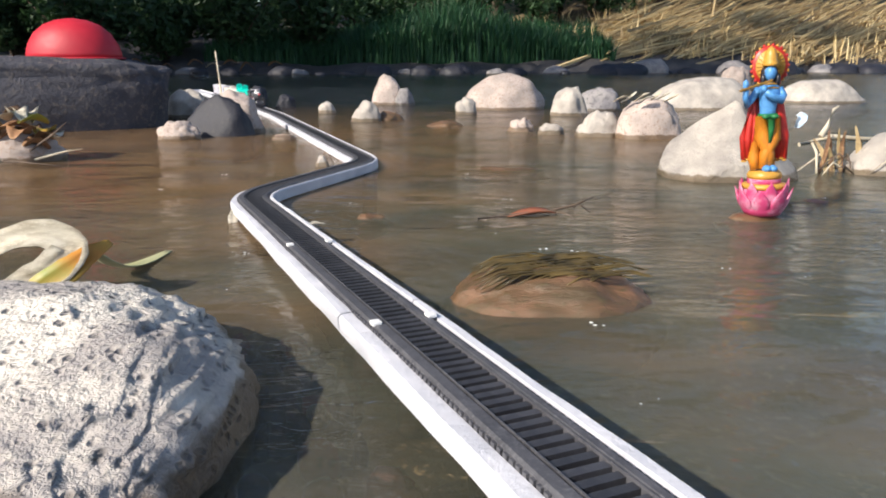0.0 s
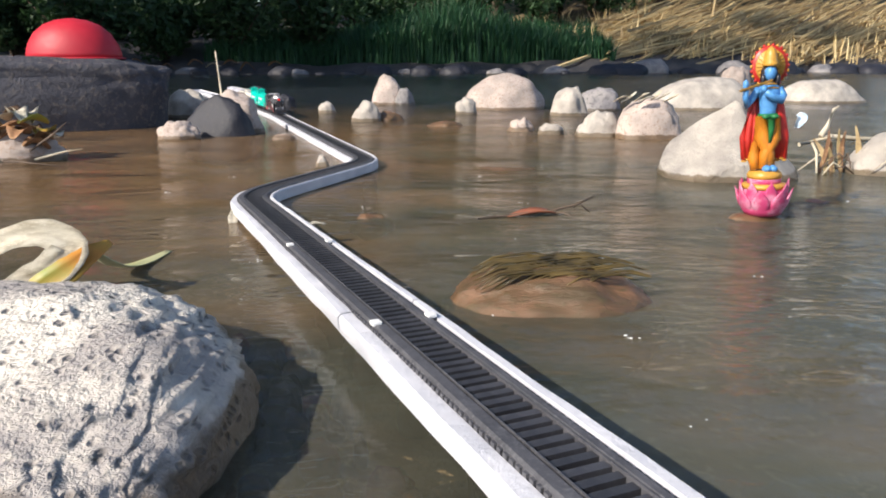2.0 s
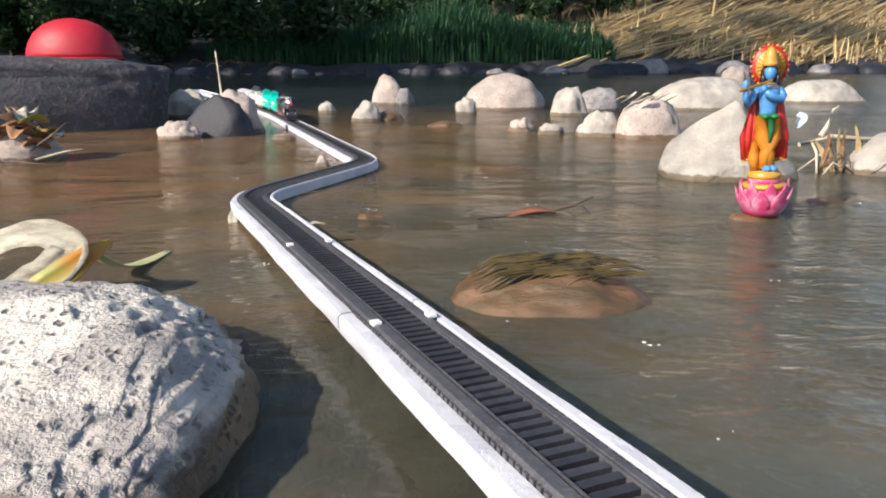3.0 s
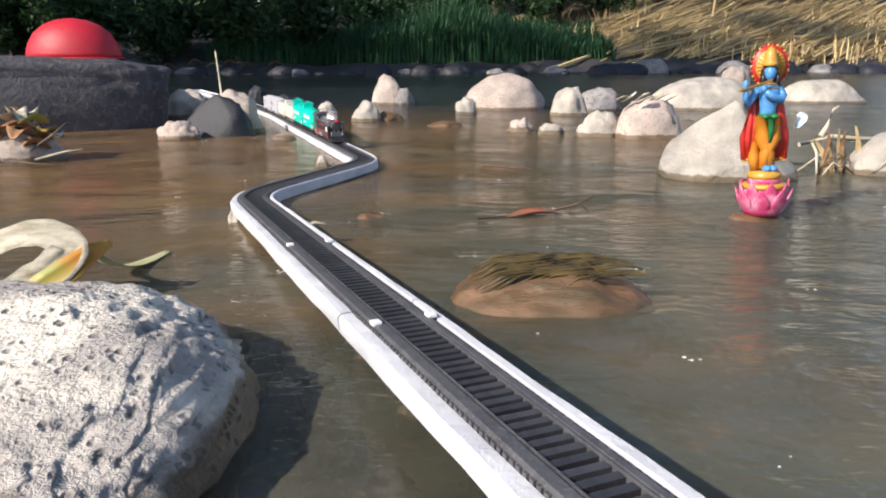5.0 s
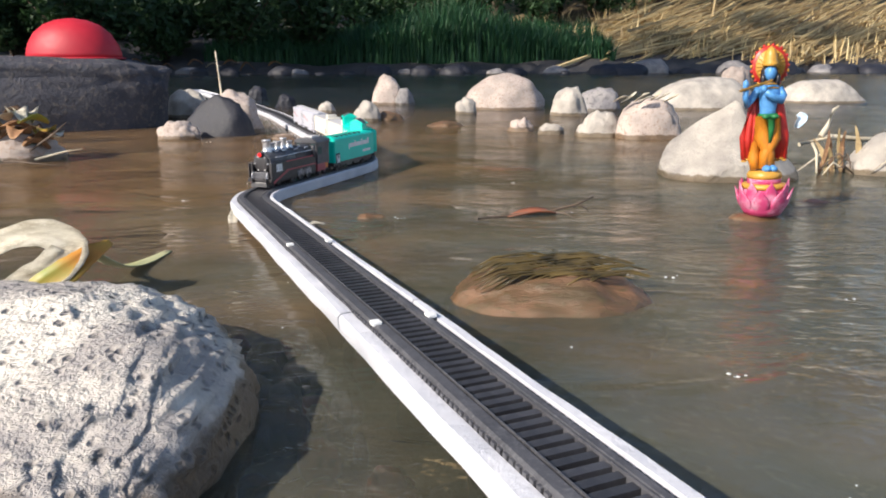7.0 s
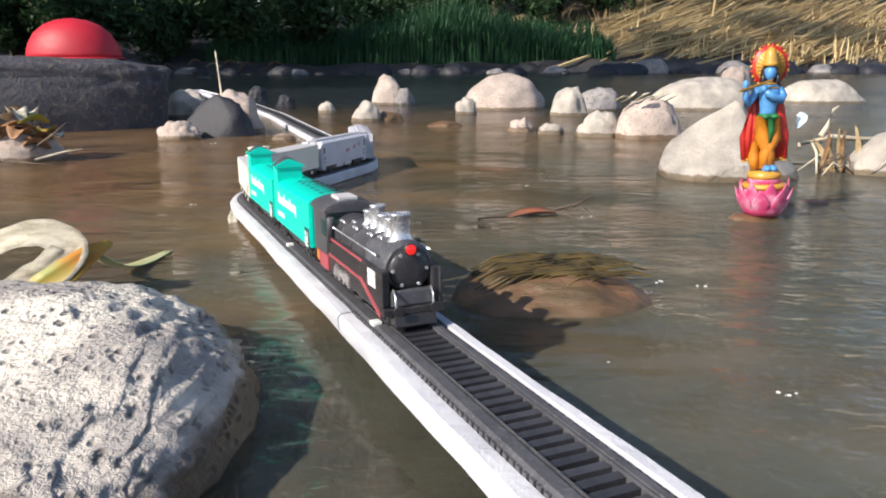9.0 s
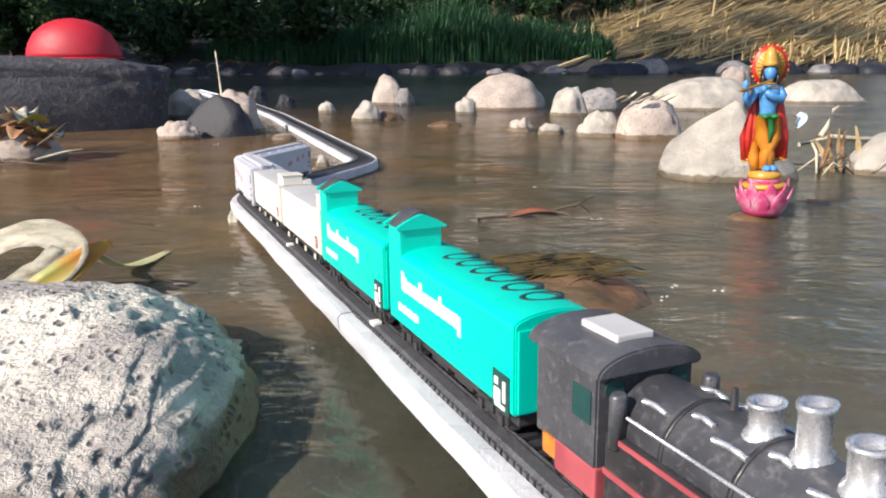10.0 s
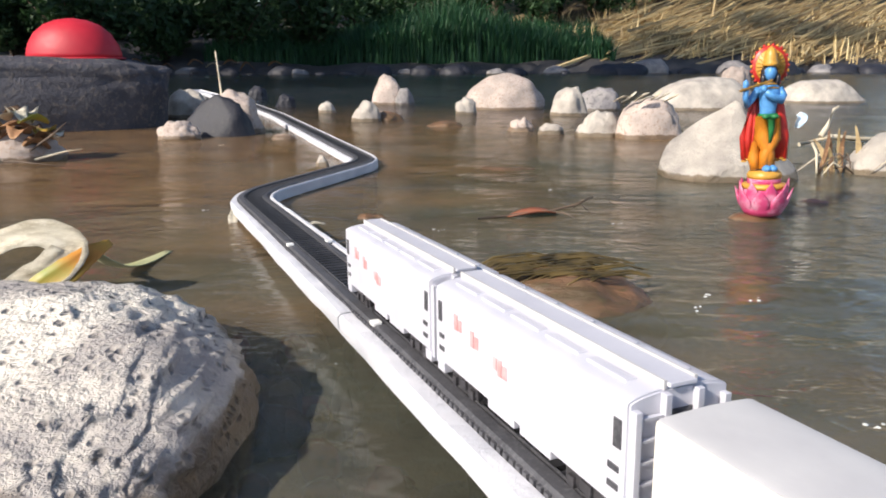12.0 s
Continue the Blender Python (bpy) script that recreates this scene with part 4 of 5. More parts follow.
    # cloak: two hanging folded sides and a back
    for k in (-1, 1):
        for f in range(4):
            x0, x1 = k * (0.014 + 0.002 * f), k * (0.017 + 0.0062 * f + (0.003 if k < 0 else 0))
            add_tube(bm, [(x0, 0.004 + 0.002 * f, 0.206 - 0.002 * f), (k * 0.021 + (x1 - x0) * 0.3, 0.006, 0.170), (x1, 0.005 + 0.003 * (f % 2), 0.125), (x1 * 0.97, 0.004, 0.092 - 0.003 * (f % 2))], [0.004, 0.0060, 0.0072, 0.0050], 10, REDC)
            add_blob(bm, (x1 * 0.97, 0.003, 0.090 - 0.003 * (f % 2)), (0.0052, 0.0052, 0.0020), GOLD)
    add_lathe(bm, [(0.034, 0.088), (0.032, 0.13), (0.022, 0.19), (0.012, 0.206)], pose(0, 0.012, 0) @ Matrix.Diagonal((0.9, 0.22, 1, 1)), 20, REDC)
    mats = [paint("blue_paint", (0.085, 0.27, 0.58)), paint("scarlet_paint", (0.46, 0.022, 0.015)), paint("gold_paint", (0.55, 0.29, 0.045), 0.4),
            mat("pink_paint", (0.50, 0.05, 0.16), (0.62, 0.34, 0.45), 55, 0.4, 0.3, 0.001, (0.44, 0.04, 0.13), lo=0.45, hi=0.75), paint("green_paint", (0.02, 0.17, 0.05)), paint("black_paint", (0.012, 0.012, 0.02)), paint("amber_paint", (0.62, 0.22, 0.02))]
    ob = new("figurine", mesh_of("figurine", bm, mats, True))
    for v in ob.data.vertices:
        slim = min(max((v.co.z - 0.070) / 0.012, 0), 1)
        v.co.x *= 1 - 0.13 * slim
    ob.data.transform(Matrix.Scale(0.925, 4))
    ob.matrix_basis = pose(0.488, 1.105, 0.006, 0, -3, -6)
    tagged(ob, "painted figurine of a blue flute player on a pink lotus", "figurine")


figurine()

# ------------------------------------------------ red tub on the boulder, upright stick
tub = thing("plastic_tub", "glossy red domed plastic tub upside down on the boulder", "tub", at=pose(-1.285, 2.66, 0.232))
flat = Matrix.Diagonal((1, 0.72, 1, 1))
part("bowl", lathe([(0.160, 0.006), (0.160, 0.020), (0.150, 0.052), (0.128, 0.088), (0.094, 0.116), (0.052, 0.132), (0.010, 0.138)], flat, 36), CLOTH, tub, smooth=True)
part("rim", lathe([(0.160, 0.0), (0.170, 0.001), (0.171, 0.006), (0.162, 0.008)], flat, 36), CLOTH, tub)
stick = tagged(new("stick", mesh_of("stick", tube([(-0.735, 2.50, 0.10), (-0.742, 2.505, 0.19), (-0.747, 2.505, 0.258)], [0.0035, 0.003, 0.002], 8), PALEWOOD)), "thin pale stick standing upright behind a dark stone", "stick")


WEED = mat("olive_weed", (0.13, 0.09, 0.028), (0.035, 0.027, 0.010), 30, 0.35, 0.2, 0.001)

# ------------------------------------------------ dry leaves, twigs, husk
def leaf_strip(pts, widths, curl=0.3, thick=0.0012, up=(0, 0, 1)):
    """A leaf along points with a rib and curled edges, closed underneath."""
    ctl, wid = [Vector(p) for p in pts], list(widths)
    pts, widths = [], []
    for i in range(len(ctl) - 1):
        a, b, c, d = (ctl[min(max(k, 0), len(ctl) - 1)] for k in (i - 1, i, i + 1, i + 2))
        for t in (0.0, 0.25, 0.5, 0.75):
            pts.append(0.5 * (2 * b + (c - a) * t + (2 * a - 5 * b + 4 * c - d) * t * t + (3 * b - 3 * c + d - a) * t ** 3))
            widths.append((wid[i] * (1 - t) + wid[i + 1] * t) * (1 + 0.14 * noise.noise(pts[-1] * 90)))
    pts.append(ctl[-1]), widths.append(wid[-1])
    bm = bmesh.new()
    rows = []
    for i, p in enumerate(pts):
        p = Vector(p)
        d = (Vector(pts[min(i + 1, len(pts) - 1)]) - Vector(pts[max(i - 1, 0)])).normalized()
        s = d.cross(Vector(up))
        s = s.normalized() if s.length > 1e-3 else Vector((1, 0, 0))
        n = s.cross(d).normalized()
        w = widths[i]
        rows.append([(bm.verts.new(p + s * w * k + n * (curl * w * k * k)), bm.verts.new(p + s * w * k * 0.97 + n * (curl * w * k * k - thick))) for k in (-1, -0.5, 0, 0.5, 1)])
    for a, b in zip(rows, rows[1:]):
        for k in range(4):
            bm.faces.new((a[k][0], a[k + 1][0], b[k + 1][0], b[k][0]))
            bm.faces.new((a[k][1], b[k][1], b[k + 1][1], a[k + 1][1]))
        bm.faces.new((a[0][0], b[0][0], b[0][1], a[0][1])), bm.faces.new((a[4][0], a[4][1], b[4][1], b[4][0]))
    for r in (rows[0], rows[-1]):
        for k in range(4):
            bm.faces.new((r[k][0], r[k][1], r[k + 1][1], r[k + 1][0]))
    bmesh.ops.recalc_face_normals(bm, faces=bm.faces[:])
    return bm


husk = thing("dry_husk", "curled pale dry husk with an amber inner leaf", "dry leaf")
part("outer_leaf", leaf_strip([(-0.47, 0.71, 0.0), (-0.452, 0.71, 0.046), (-0.433, 0.705, 0.060), (-0.405, 0.70, 0.069), (-0.382, 0.70, 0.069), (-0.362, 0.70, 0.056), (-0.372, 0.69, 0.040), (-0.402, 0.68, 0.022), (-0.441, 0.67, 0.004)], [0.006, 0.010, 0.011, 0.012, 0.014, 0.017, 0.018, 0.016, 0.010], 0.5, 0.002, (0.1, -1, 0.3)), HUSK, husk, smooth=True)
part("inner_leaf", leaf_strip([(-0.334, 0.72, 0.056), (-0.346, 0.70, 0.049), (-0.362, 0.685, 0.036), (-0.388, 0.675, 0.018), (-0.415, 0.67, 0.002)], [0.003, 0.009, 0.014, 0.014, 0.008], 0.3, 0.0015, (0.2, -1, 0.5)), AMBER, husk, "amber and green inner leaf", True)
part("trailing_leaf", leaf_strip([(-0.36, 0.735, 0.040), (-0.358, 0.78, 0.014), (-0.352, 0.83, 0.003), (-0.345, 0.90, 0.0005)], [0.006, 0.010, 0.010, 0.004], 0.15), mat("yellow_green_leaf", (0.42, 0.42, 0.20), (0.55, 0.53, 0.36), 12, 0.5, 0.3, 0.002), husk, smooth=True)

red_leaf = thing("floating_leaf", "rust-red dead leaf floating on its twig", "leaf")
part("blade", leaf_strip([(0.098, 1.100, 0.002), (0.118, 1.103, 0.005), (0.14, 1.110, 0.007), (0.163, 1.118, 0.005), (0.175, 1.122, 0.003)], [0.002, 0.012, 0.016, 0.012, 0.002], 0.3), REDLEAF, red_leaf, smooth=True)
part("twig", tube([(0.052, 1.088, 0.001), (0.11, 1.102, 0.004), (0.165, 1.118, 0.007), (0.205, 1.13, 0.014), (0.237, 1.145, 0.024)], [0.0012, 0.0022, 0.0024, 0.0018, 0.001], 7), TWIG, red_leaf)
for dx, dz, a in ((0.170, 0.006, 0.018), (0.20, 0.012, -0.012)):
    part("twiglet", tube([(dx, 1.118, dz), (dx + 0.015, 1.118 - a, dz + 0.002), (dx + 0.03, 1.118 - a * 1.6, 0.001)], [0.0012, 0.001, 0.0006], 6), TWIG, red_leaf)

# bleached branch and dry reeds between the pale stones
branch = thing("dry_branch", "bleached forked branch caught between two pale stones", "branch")
part("stem", tube([(0.77, 1.60, 0.055), (0.846, 1.62, 0.070), (0.921, 1.64, 0.063), (1.02, 1.66, 0.060)], [0.005, 0.006, 0.005, 0.004], 8), PALEWOOD, branch)
part("fork", tube([(0.822, 1.615, 0.070), (0.836, 1.62, 0.092), (0.846, 1.62, 0.128), (0.856, 1.62, 0.136)], [0.007, 0.0055, 0.004, 0.0015], 8), PALEWOOD, branch)
part("side_twig", tube([(0.80, 1.61, 0.062), (0.80, 1.58, 0.04), (0.79, 1.55, 0.0)], [0.003, 0.003, 0.002], 6), PALEWOOD, branch)
rnd = random.Random(5)
for i in range(9):
    x = 0.80 + 0.012 * i + rnd.uniform(-0.01, 0.01)
    lean, h = rnd.uniform(-0.02, 0.05), rnd.uniform(0.04, 0.10)
    t = leaf_strip([(x, 1.57, -0.01), (x + lean * 0.5, 1.575, h * 0.55), (x + lean, 1.58 + rnd.uniform(-0.03, 0.03), h)], [0.003, rnd.uniform(0.004, 0.007), 0.001], 0.3, 0.0008, (0, -1, 0.1))
    tagged(new("dry_reed_blade", mesh_of("dry_reed_blade", t, STRAW if i % 2 else LITTER)), "stiff dry reed blade standing among twigs", "reed", "reed blades between stones")
for i in range(10):
    x, y = 0.80 + rnd.uniform(0, 0.13), 1.50 + rnd.uniform(0, 0.08)
    a, l = rnd.uniform(0, 6.28), rnd.uniform(0.03, 0.07)
    t = tube([(x - l * math.cos(a), y - l * math.sin(a) * 0.5, rnd.uniform(0.002, 0.02)), (x, y, rnd.uniform(0.015, 0.05)), (x + l * math.cos(a), y + l * math.sin(a) * 0.5, 0.002)], [0.0012, 0.0022, 0.001], 6)
    tagged(new("twig", mesh_of("twig", t, TWIG if i % 3 else PALEWOOD)), "thin dry twig tangled at the water's edge", "twig", "twigs between stones")
# husk scraps on the pinkish stone
for i in range(7):
    x, y = 0.54 + 0.025 * i, 2.24 + rnd.uniform(-0.03, 0.04)
    z = 0.112 + rnd.uniform(0, 0.006)
    t = leaf_strip([(x - 0.025, y, z - 0.006), (x, y - 0.01, z + rnd.uniform(0.004, 0.014)), (x + 0.02, y, z + rnd.uniform(0.008, 0.03))], [0.004, 0.010, 0.002], 0.4, 0.001)
    tagged(new("leaf_scrap", mesh_of("leaf_scrap", t, HUSK if i % 2 else PALEWOOD)), "pale dry leaf scrap lying on a stone", "leaf", "leaf scraps on the stone")
cup = thing("paper_scrap", "crumpled white and blue paper scrap behind the figurine", "litter", at=pose(0.690, 1.455, 0.105))
part("sheet", leaf_strip([(0, 0, 0.0), (0.002, -0.004, 0.010), (0.008, 0.0, 0.018), (0.002, 0.004, 0.025)], [0.004, 0.008, 0.009, 0.005], 0.8, 0.001, (0, -1, 0.2)), mat("white_paper", (0.75, 0.78, 0.8), (0.3, 0.45, 0.62), 50, 0.6, 0.3, 0.001), cup)
# leaf litter heap on the low brown stone
for i in range(26):
    x, y, z = -1.02 + rnd.uniform(-0.10, 0.11), 1.72 + rnd.uniform(-0.05, 0.08), 0.062 + rnd.uniform(-0.03, 0.045)
    a, l = rnd.uniform(0, 6.28), rnd.uniform(0.025, 0.045)
    dx, dy = l * math.cos(a), l * math.sin(a)
    t = leaf_strip([(x - dx, y - dy, z - 0.006), (x, y, z + rnd.uniform(0.004, 0.018)), (x + dx, y + dy, z - rnd.uniform(-0.012, 0.01))], [0.008, rnd.uniform(0.02, 0.032), 0.006], rnd.uniform(0.2, 0.6), 0.001)
    tagged(new("dead_leaf", mesh_of("dead_leaf", t, HUSK if i % 4 == 0 else AMBER if i % 5 == 1 else LITTER)), "curled dead leaf in a wet heap", "leaf", "leaf heap on the stone")
for p in ([(-0.93, 1.68, 0.012), (-0.86, 1.68, 0.030), (-0.82, 1.68, 0.036)], [(-0.95, 1.70, 0.03), (-0.89, 1.69, 0.066), (-0.855, 1.69, 0.094)], [(-0.99, 1.66, 0.01), (-0.93, 1.63, 0.012), (-0.83, 1.62, 0.004)]):
    tagged(new("twig", mesh_of("twig", tube(p, [0.003, 0.0022, 0.001], 6), PALEWOOD if p[0][0] > -0.94 else TWIG)), "bare twig sticking out of a leaf heap", "twig", "twigs in the leaf heap")
# scraps against the track
tagged(new("leaf_scrap", mesh_of("leaf_scrap", leaf_strip([(-0.306, 1.045, -0.012), (-0.313, 1.075, 0.003), (-0.322, 1.120, 0.010)], [0.003, 0.008, 0.003], 0.4, 0.001, (0.3, -1, 0.2)), HUSK)), "yellowish dry leaf caught against the foam strip", "leaf")
tagged(new("leaf_scrap", mesh_of("leaf_scrap", leaf_strip([(-0.178, 0.926, 0.026), (-0.166, 0.930, 0.029), (-0.152, 0.934, 0.027)], [0.002, 0.006, 0.002], 0.3, 0.001), HUSK)), "small cream leaf lying on the foam strip", "leaf")

# water weed trailing over the sunken boulder
for i in range(70):
    x0, y0 = 0.120 + rnd.uniform(-0.05, 0.06), 0.725 + rnd.uniform(-0.035, 0.05)
    up = rnd.uniform(-0.002, 0.0005)
    pts = [(x0 + 0.035, y0 + 0.010, 0.024), (x0 + 0.012, y0 + 0.004, 0.0315 + up), (x0 - 0.02, y0 - 0.005, 0.0305 + up), (x0 - 0.045, y0 - 0.012, 0.018)]
    tagged(new("weed_strand", mesh_of("weed_strand", tube(pts, [0.0006, 0.0011, 0.0011, 0.0005], 5), WEED)), "thin olive weed strand draped over the sunken boulder", "water weed", "weed on the boulder")

# pebbles on the shallow bed beside the big boulder
for i in range(130):
    x, y = rnd.uniform(-0.22, 0.04), rnd.uniform(0.26, 0.66)
    s = rnd.uniform(0.010, 0.036)
    rock("pebble", (x - 0.1 * (y - 0.3), y), s, s * 0.8, -rnd.uniform(0.006, 0.03), (PALE, BROWN, PINK, RUST, SPECK)[i % 5], "small pebble under the shallow water", 120 + i, 0.05, level=2, group="pebbles in the shallows")

# ------------------------------------------------ stones that carry the foam strips over the water
for i, s in enumerate((0.5, 1.2, 1.9, 2.5, 3.1, 3.75, 4.3, 4.75, 5.2, 5.6, 6.3, 7.0)):
    q = on_way(s)
    rock("support_stone", (q.x + 0.012, q.y), 0.030, 0.030, q.z - 0.0200, DARK, "wet dark stone propping the foam strip", 80 + i, 0.12, level=3, e=0.6, taper=0.1, group="stones under the foam strip")

# ------------------------------------------------ foam flecks drifting
fleck_mat = mat("froth", (0.75, 0.75, 0.72), (0.6, 0.6, 0.58), 200, 0.3, 0.4, 0.001)
FLECKS = []
for i in range(34):
    bm = bmesh.new()
    for k in range(rnd.choice((1, 2, 3, 4))):
        r = rnd.uniform(0.0007, 0.0021)
        add_lathe(bm, [(r, 0), (r * 0.95, r * 0.2), (r * 0.6, r * 0.42), (r * 0.1, r * 0.5)], pose(rnd.uniform(-0.009, 0.009), rnd.uniform(-0.006, 0.006), 0), 10)
    y = rnd.uniform(0.35, 1.6) if i % 3 else rnd.uniform(1.6, 3.0)
    x = rnd.uniform(0.02, 0.62) * (0.25 + y * 0.75) if i % 4 else rnd.uniform(-0.75, -0.1) * y * 0.6
    ob = tagged(new("foam_fleck", mesh_of("foam_fleck", bm, fleck_mat)), "tiny white froth bubbles drifting on the water", "froth", "froth on the water")
    ob.location = (x, y, 0.0006)
    FLECKS.append((ob, x, y, 0.012, -0.016))


# ------------------------------------------------ far bank: trees, bushes, grass, dry reeds
def add_leaf(verts, faces, p, size, r):
    u = Vector((r.gauss(0, 1), r.gauss(0, 1), r.gauss(0, 0.7))).normalized()
    v = u.orthogonal().normalized()
    v.rotate(Matrix.Rotation(r.uniform(0, 6.28), 3, u))
    n, k = u.cross(v) * size * 0.12, len(verts)
    verts += [p - u * size, p + v * size * 0.42 + n, p + u * size, p - v * size * 0.42 + n]
    faces.append((k, k + 1, k + 2, k + 3))


def leaf_mesh(name, clumps, per, size, material, seed):
    r = random.Random(seed)
    verts, faces = [], []
    for c, rad in clumps:
        for _ in range(per):
            d = Vector((r.gauss(0, 1), r.gauss(0, 1), r.gauss(0, 0.8))).normalized() * rad * r.random() ** 0.4
            add_leaf(verts, faces, Vector(c) + d, size * r.uniform(0.6, 1.4), r)
    me = bpy.data.meshes.new(name)
    me.from_pydata(verts, [], faces)
    me.materials.append(material)
    return me


def tree(seed, height, label):
    r = random.Random(seed)
    ob = thing("tree", label, "tree", "trees on the far bank")
    bm = bmesh.new()
    trunk = [Vector((r.uniform(-0.1, 0.1) * k, r.uniform(-0.1, 0.1) * k, height * 0.16 * k - 0.3)) for k in range(6)]
    add_tube(bm, trunk, [0.22, 0.18, 0.15, 0.11, 0.07, 0.03], 9)
    clumps = []
    for i in range(26):
        base = trunk[1 + i % 5]
        a, out = r.uniform(0, 6.28), r.uniform(0.8, 2.6) * (1.15 - 0.14 * (i % 5))
        tip = base + Vector((out * math.cos(a), out * math.sin(a), r.uniform(0.0, 1.4)))
        add_tube(bm, [base, (base + tip) / 2 + Vector((0, 0, 0.15)), tip], [0.06, 0.035, 0.012], 6)
        clumps += [(tip, r.uniform(0.5, 0.95)), ((base + tip) / 2 + Vector((r.uniform(-0.4, 0.4), r.uniform(-0.4, 0.4), 0.2)), r.uniform(0.4, 0.7))]
    part("trunk", bm, BARK, ob, smooth=True)
    c = new("crown", leaf_mesh("crown", clumps, 130, 0.12, LEAF, seed))
    c.parent = ob
    return ob


def bush(seed, w, h, label, material=BUSH):
    r = random.Random(seed)
    ob = thing("bush", label, "bush", "bushes on the far bank")
    bm, clumps = bmesh.new(), []
    for i in range(14):
        a, out = r.uniform(0, 6.28), r.uniform(0.1, w / 2)
        tip = Vector((out * math.cos(a), out * math.sin(a) * 0.6, h * r.uniform(0.35, 0.95) * (1 - 0.35 * out / w)))
        add_tube(bm, [(0, 0, -0.1), tip * 0.5 + Vector((0, 0, 0.05)), tip], [0.02, 0.014, 0.005], 5)
        clumps += [(tip, r.uniform(0.14, 0.3) * w / 1.4), (tip * 0.6, r.uniform(0.14, 0.24) * w / 1.4)]
    part("stem", bm, BARK, ob, smooth=True)
    c = new("foliage", leaf_mesh("foliage", clumps, 120, 0.06, material, seed))
    c.parent = ob
    return ob


kinds = [tree(1, 9.0, "tall dark broadleaf tree on the shaded bank"), tree(2, 7.5, "dark spreading broadleaf tree on the shaded bank")]
# added out of view on the left, only to shade far water and bank
tree(3, 13.0, "very tall unseen tree added to shade the far water").matrix_basis = pose(-5.0, 6.6, bank_height(-5.0, 6.6) - 0.1)
# (-5.3, 4.6) and (-7.6, 8.8) are unseen too, added as shade casters
spots = [(-12.5, 21.5), (-10, 19.5), (-8.2, 22), (-6.2, 18.6), (-4.6, 20.5), (-2.6, 18.2), (-0.8, 20.0), (1.2, 18.8), (3.2, 21.5), (5.6, 22.5), (8.0, 23.5), (10.5, 24.5), (13.5, 25), (-14.5, 25), (-5.3, 4.6), (-7.6, 8.8), (-3.5, 24), (2.0, 24.5)]
for i, (x, y) in enumerate(spots):
    m = pose(x, y, bank_height(x, y), 0, 0, 67 * i)
    if i < 2:
        kinds[i].matrix_basis = m
    else:
        copy_thing(kinds[i % 2], m)
bkinds = [bush(11, 2.2, 1.5, "dense dark green bush at the foot of the trees"), bush(12, 1.6, 1.0, "low green bush on the muddy bank"), bush(13, 2.6, 2.1, "tall dark bush under the trees")]
bspots = [(-8.2, 12.0), (-6.9, 12.3), (-5.7, 12.1), (-4.5, 12.35), (-3.5, 12.5), (-3.6, 13.6), (-2.2, 13.2), (-6.0, 14.2), (-4.8, 13.3), (-1.0, 14.6), (-7.2, 13.4), (-5.4, 15.6), (-3.0, 15.4), (0.6, 15.6), (1.9, 15.8), (3.3, 16.8), (-8.6, 14.6), (-0.2, 16.2), (-1.9, 16.4), (-6.8, 15.9), (4.9, 17.6), (6.6, 18.2), (2.6, 17.6), (8.4, 18.8), (-9.8, 13.0), (-10.8, 15.0), (10.2, 19.2)]
for i, (x, y) in enumerate(bspots):
    k = (2 if y > 15 else i % 2)
    m = pose(x, y, bank_height(x, y), 0, 0, 83 * i)
    copy_thing(bkinds[k], m)
for i, ob in enumerate(bkinds):
    ob.matrix_basis = pose(-9.0 + 0.9 * i, 16.8, bank_height(-9.0 + 0.9 * i, 16.8), 0, 0, 15)


def blades(name, spots, material, label, category, seed, wide=0.012):
    r = random.Random(seed)
    verts, faces = [], []
    for x, y, z, h in spots:
        a, lean = r.uniform(0, 6.28), r.uniform(0.1, 0.5) * h
        s, d = Vector((math.cos(a), math.sin(a), 0)) * wide * r.uniform(0.6, 1.4), Vector((math.cos(a + 1.6), math.sin(a + 1.6), 0)) * lean
        p, k = Vector((x, y, z - 0.05)), len(verts)
        m, t = p + d * 0.3 + Vector((0, 0, h * 0.65)), p + d + Vector((0, 0, h))
        verts += [p - s, p + s, m + s * 0.8, m - s * 0.8, t]
        faces += [(k, k + 1, k + 2, k + 3), (k + 3, k + 2, k + 4)]
    me = bpy.data.meshes.new(name)
    me.from_pydata(verts, [], faces)
    me.materials.append(material)
    tagged(new(name, me), label, category, kind="stuff")


r9 = random.Random(9)
gs = []
for _ in range(16000):
    x = r9.uniform(-3.8, 3.0)
    y = 12.75 + 0.16 * x + r9.random() ** 1.5 * 2.6
    tall = 0.35 + 0.75 * max(0, 1 - abs(x - 0.2) / 2.2) * r9.random()
    gs.append((x, y, bank_height(x, y), tall * r9.uniform(0.6, 1.2)))
blades("grass", gs, GRASS, "long green grass growing on the far bank", "grass", 21)


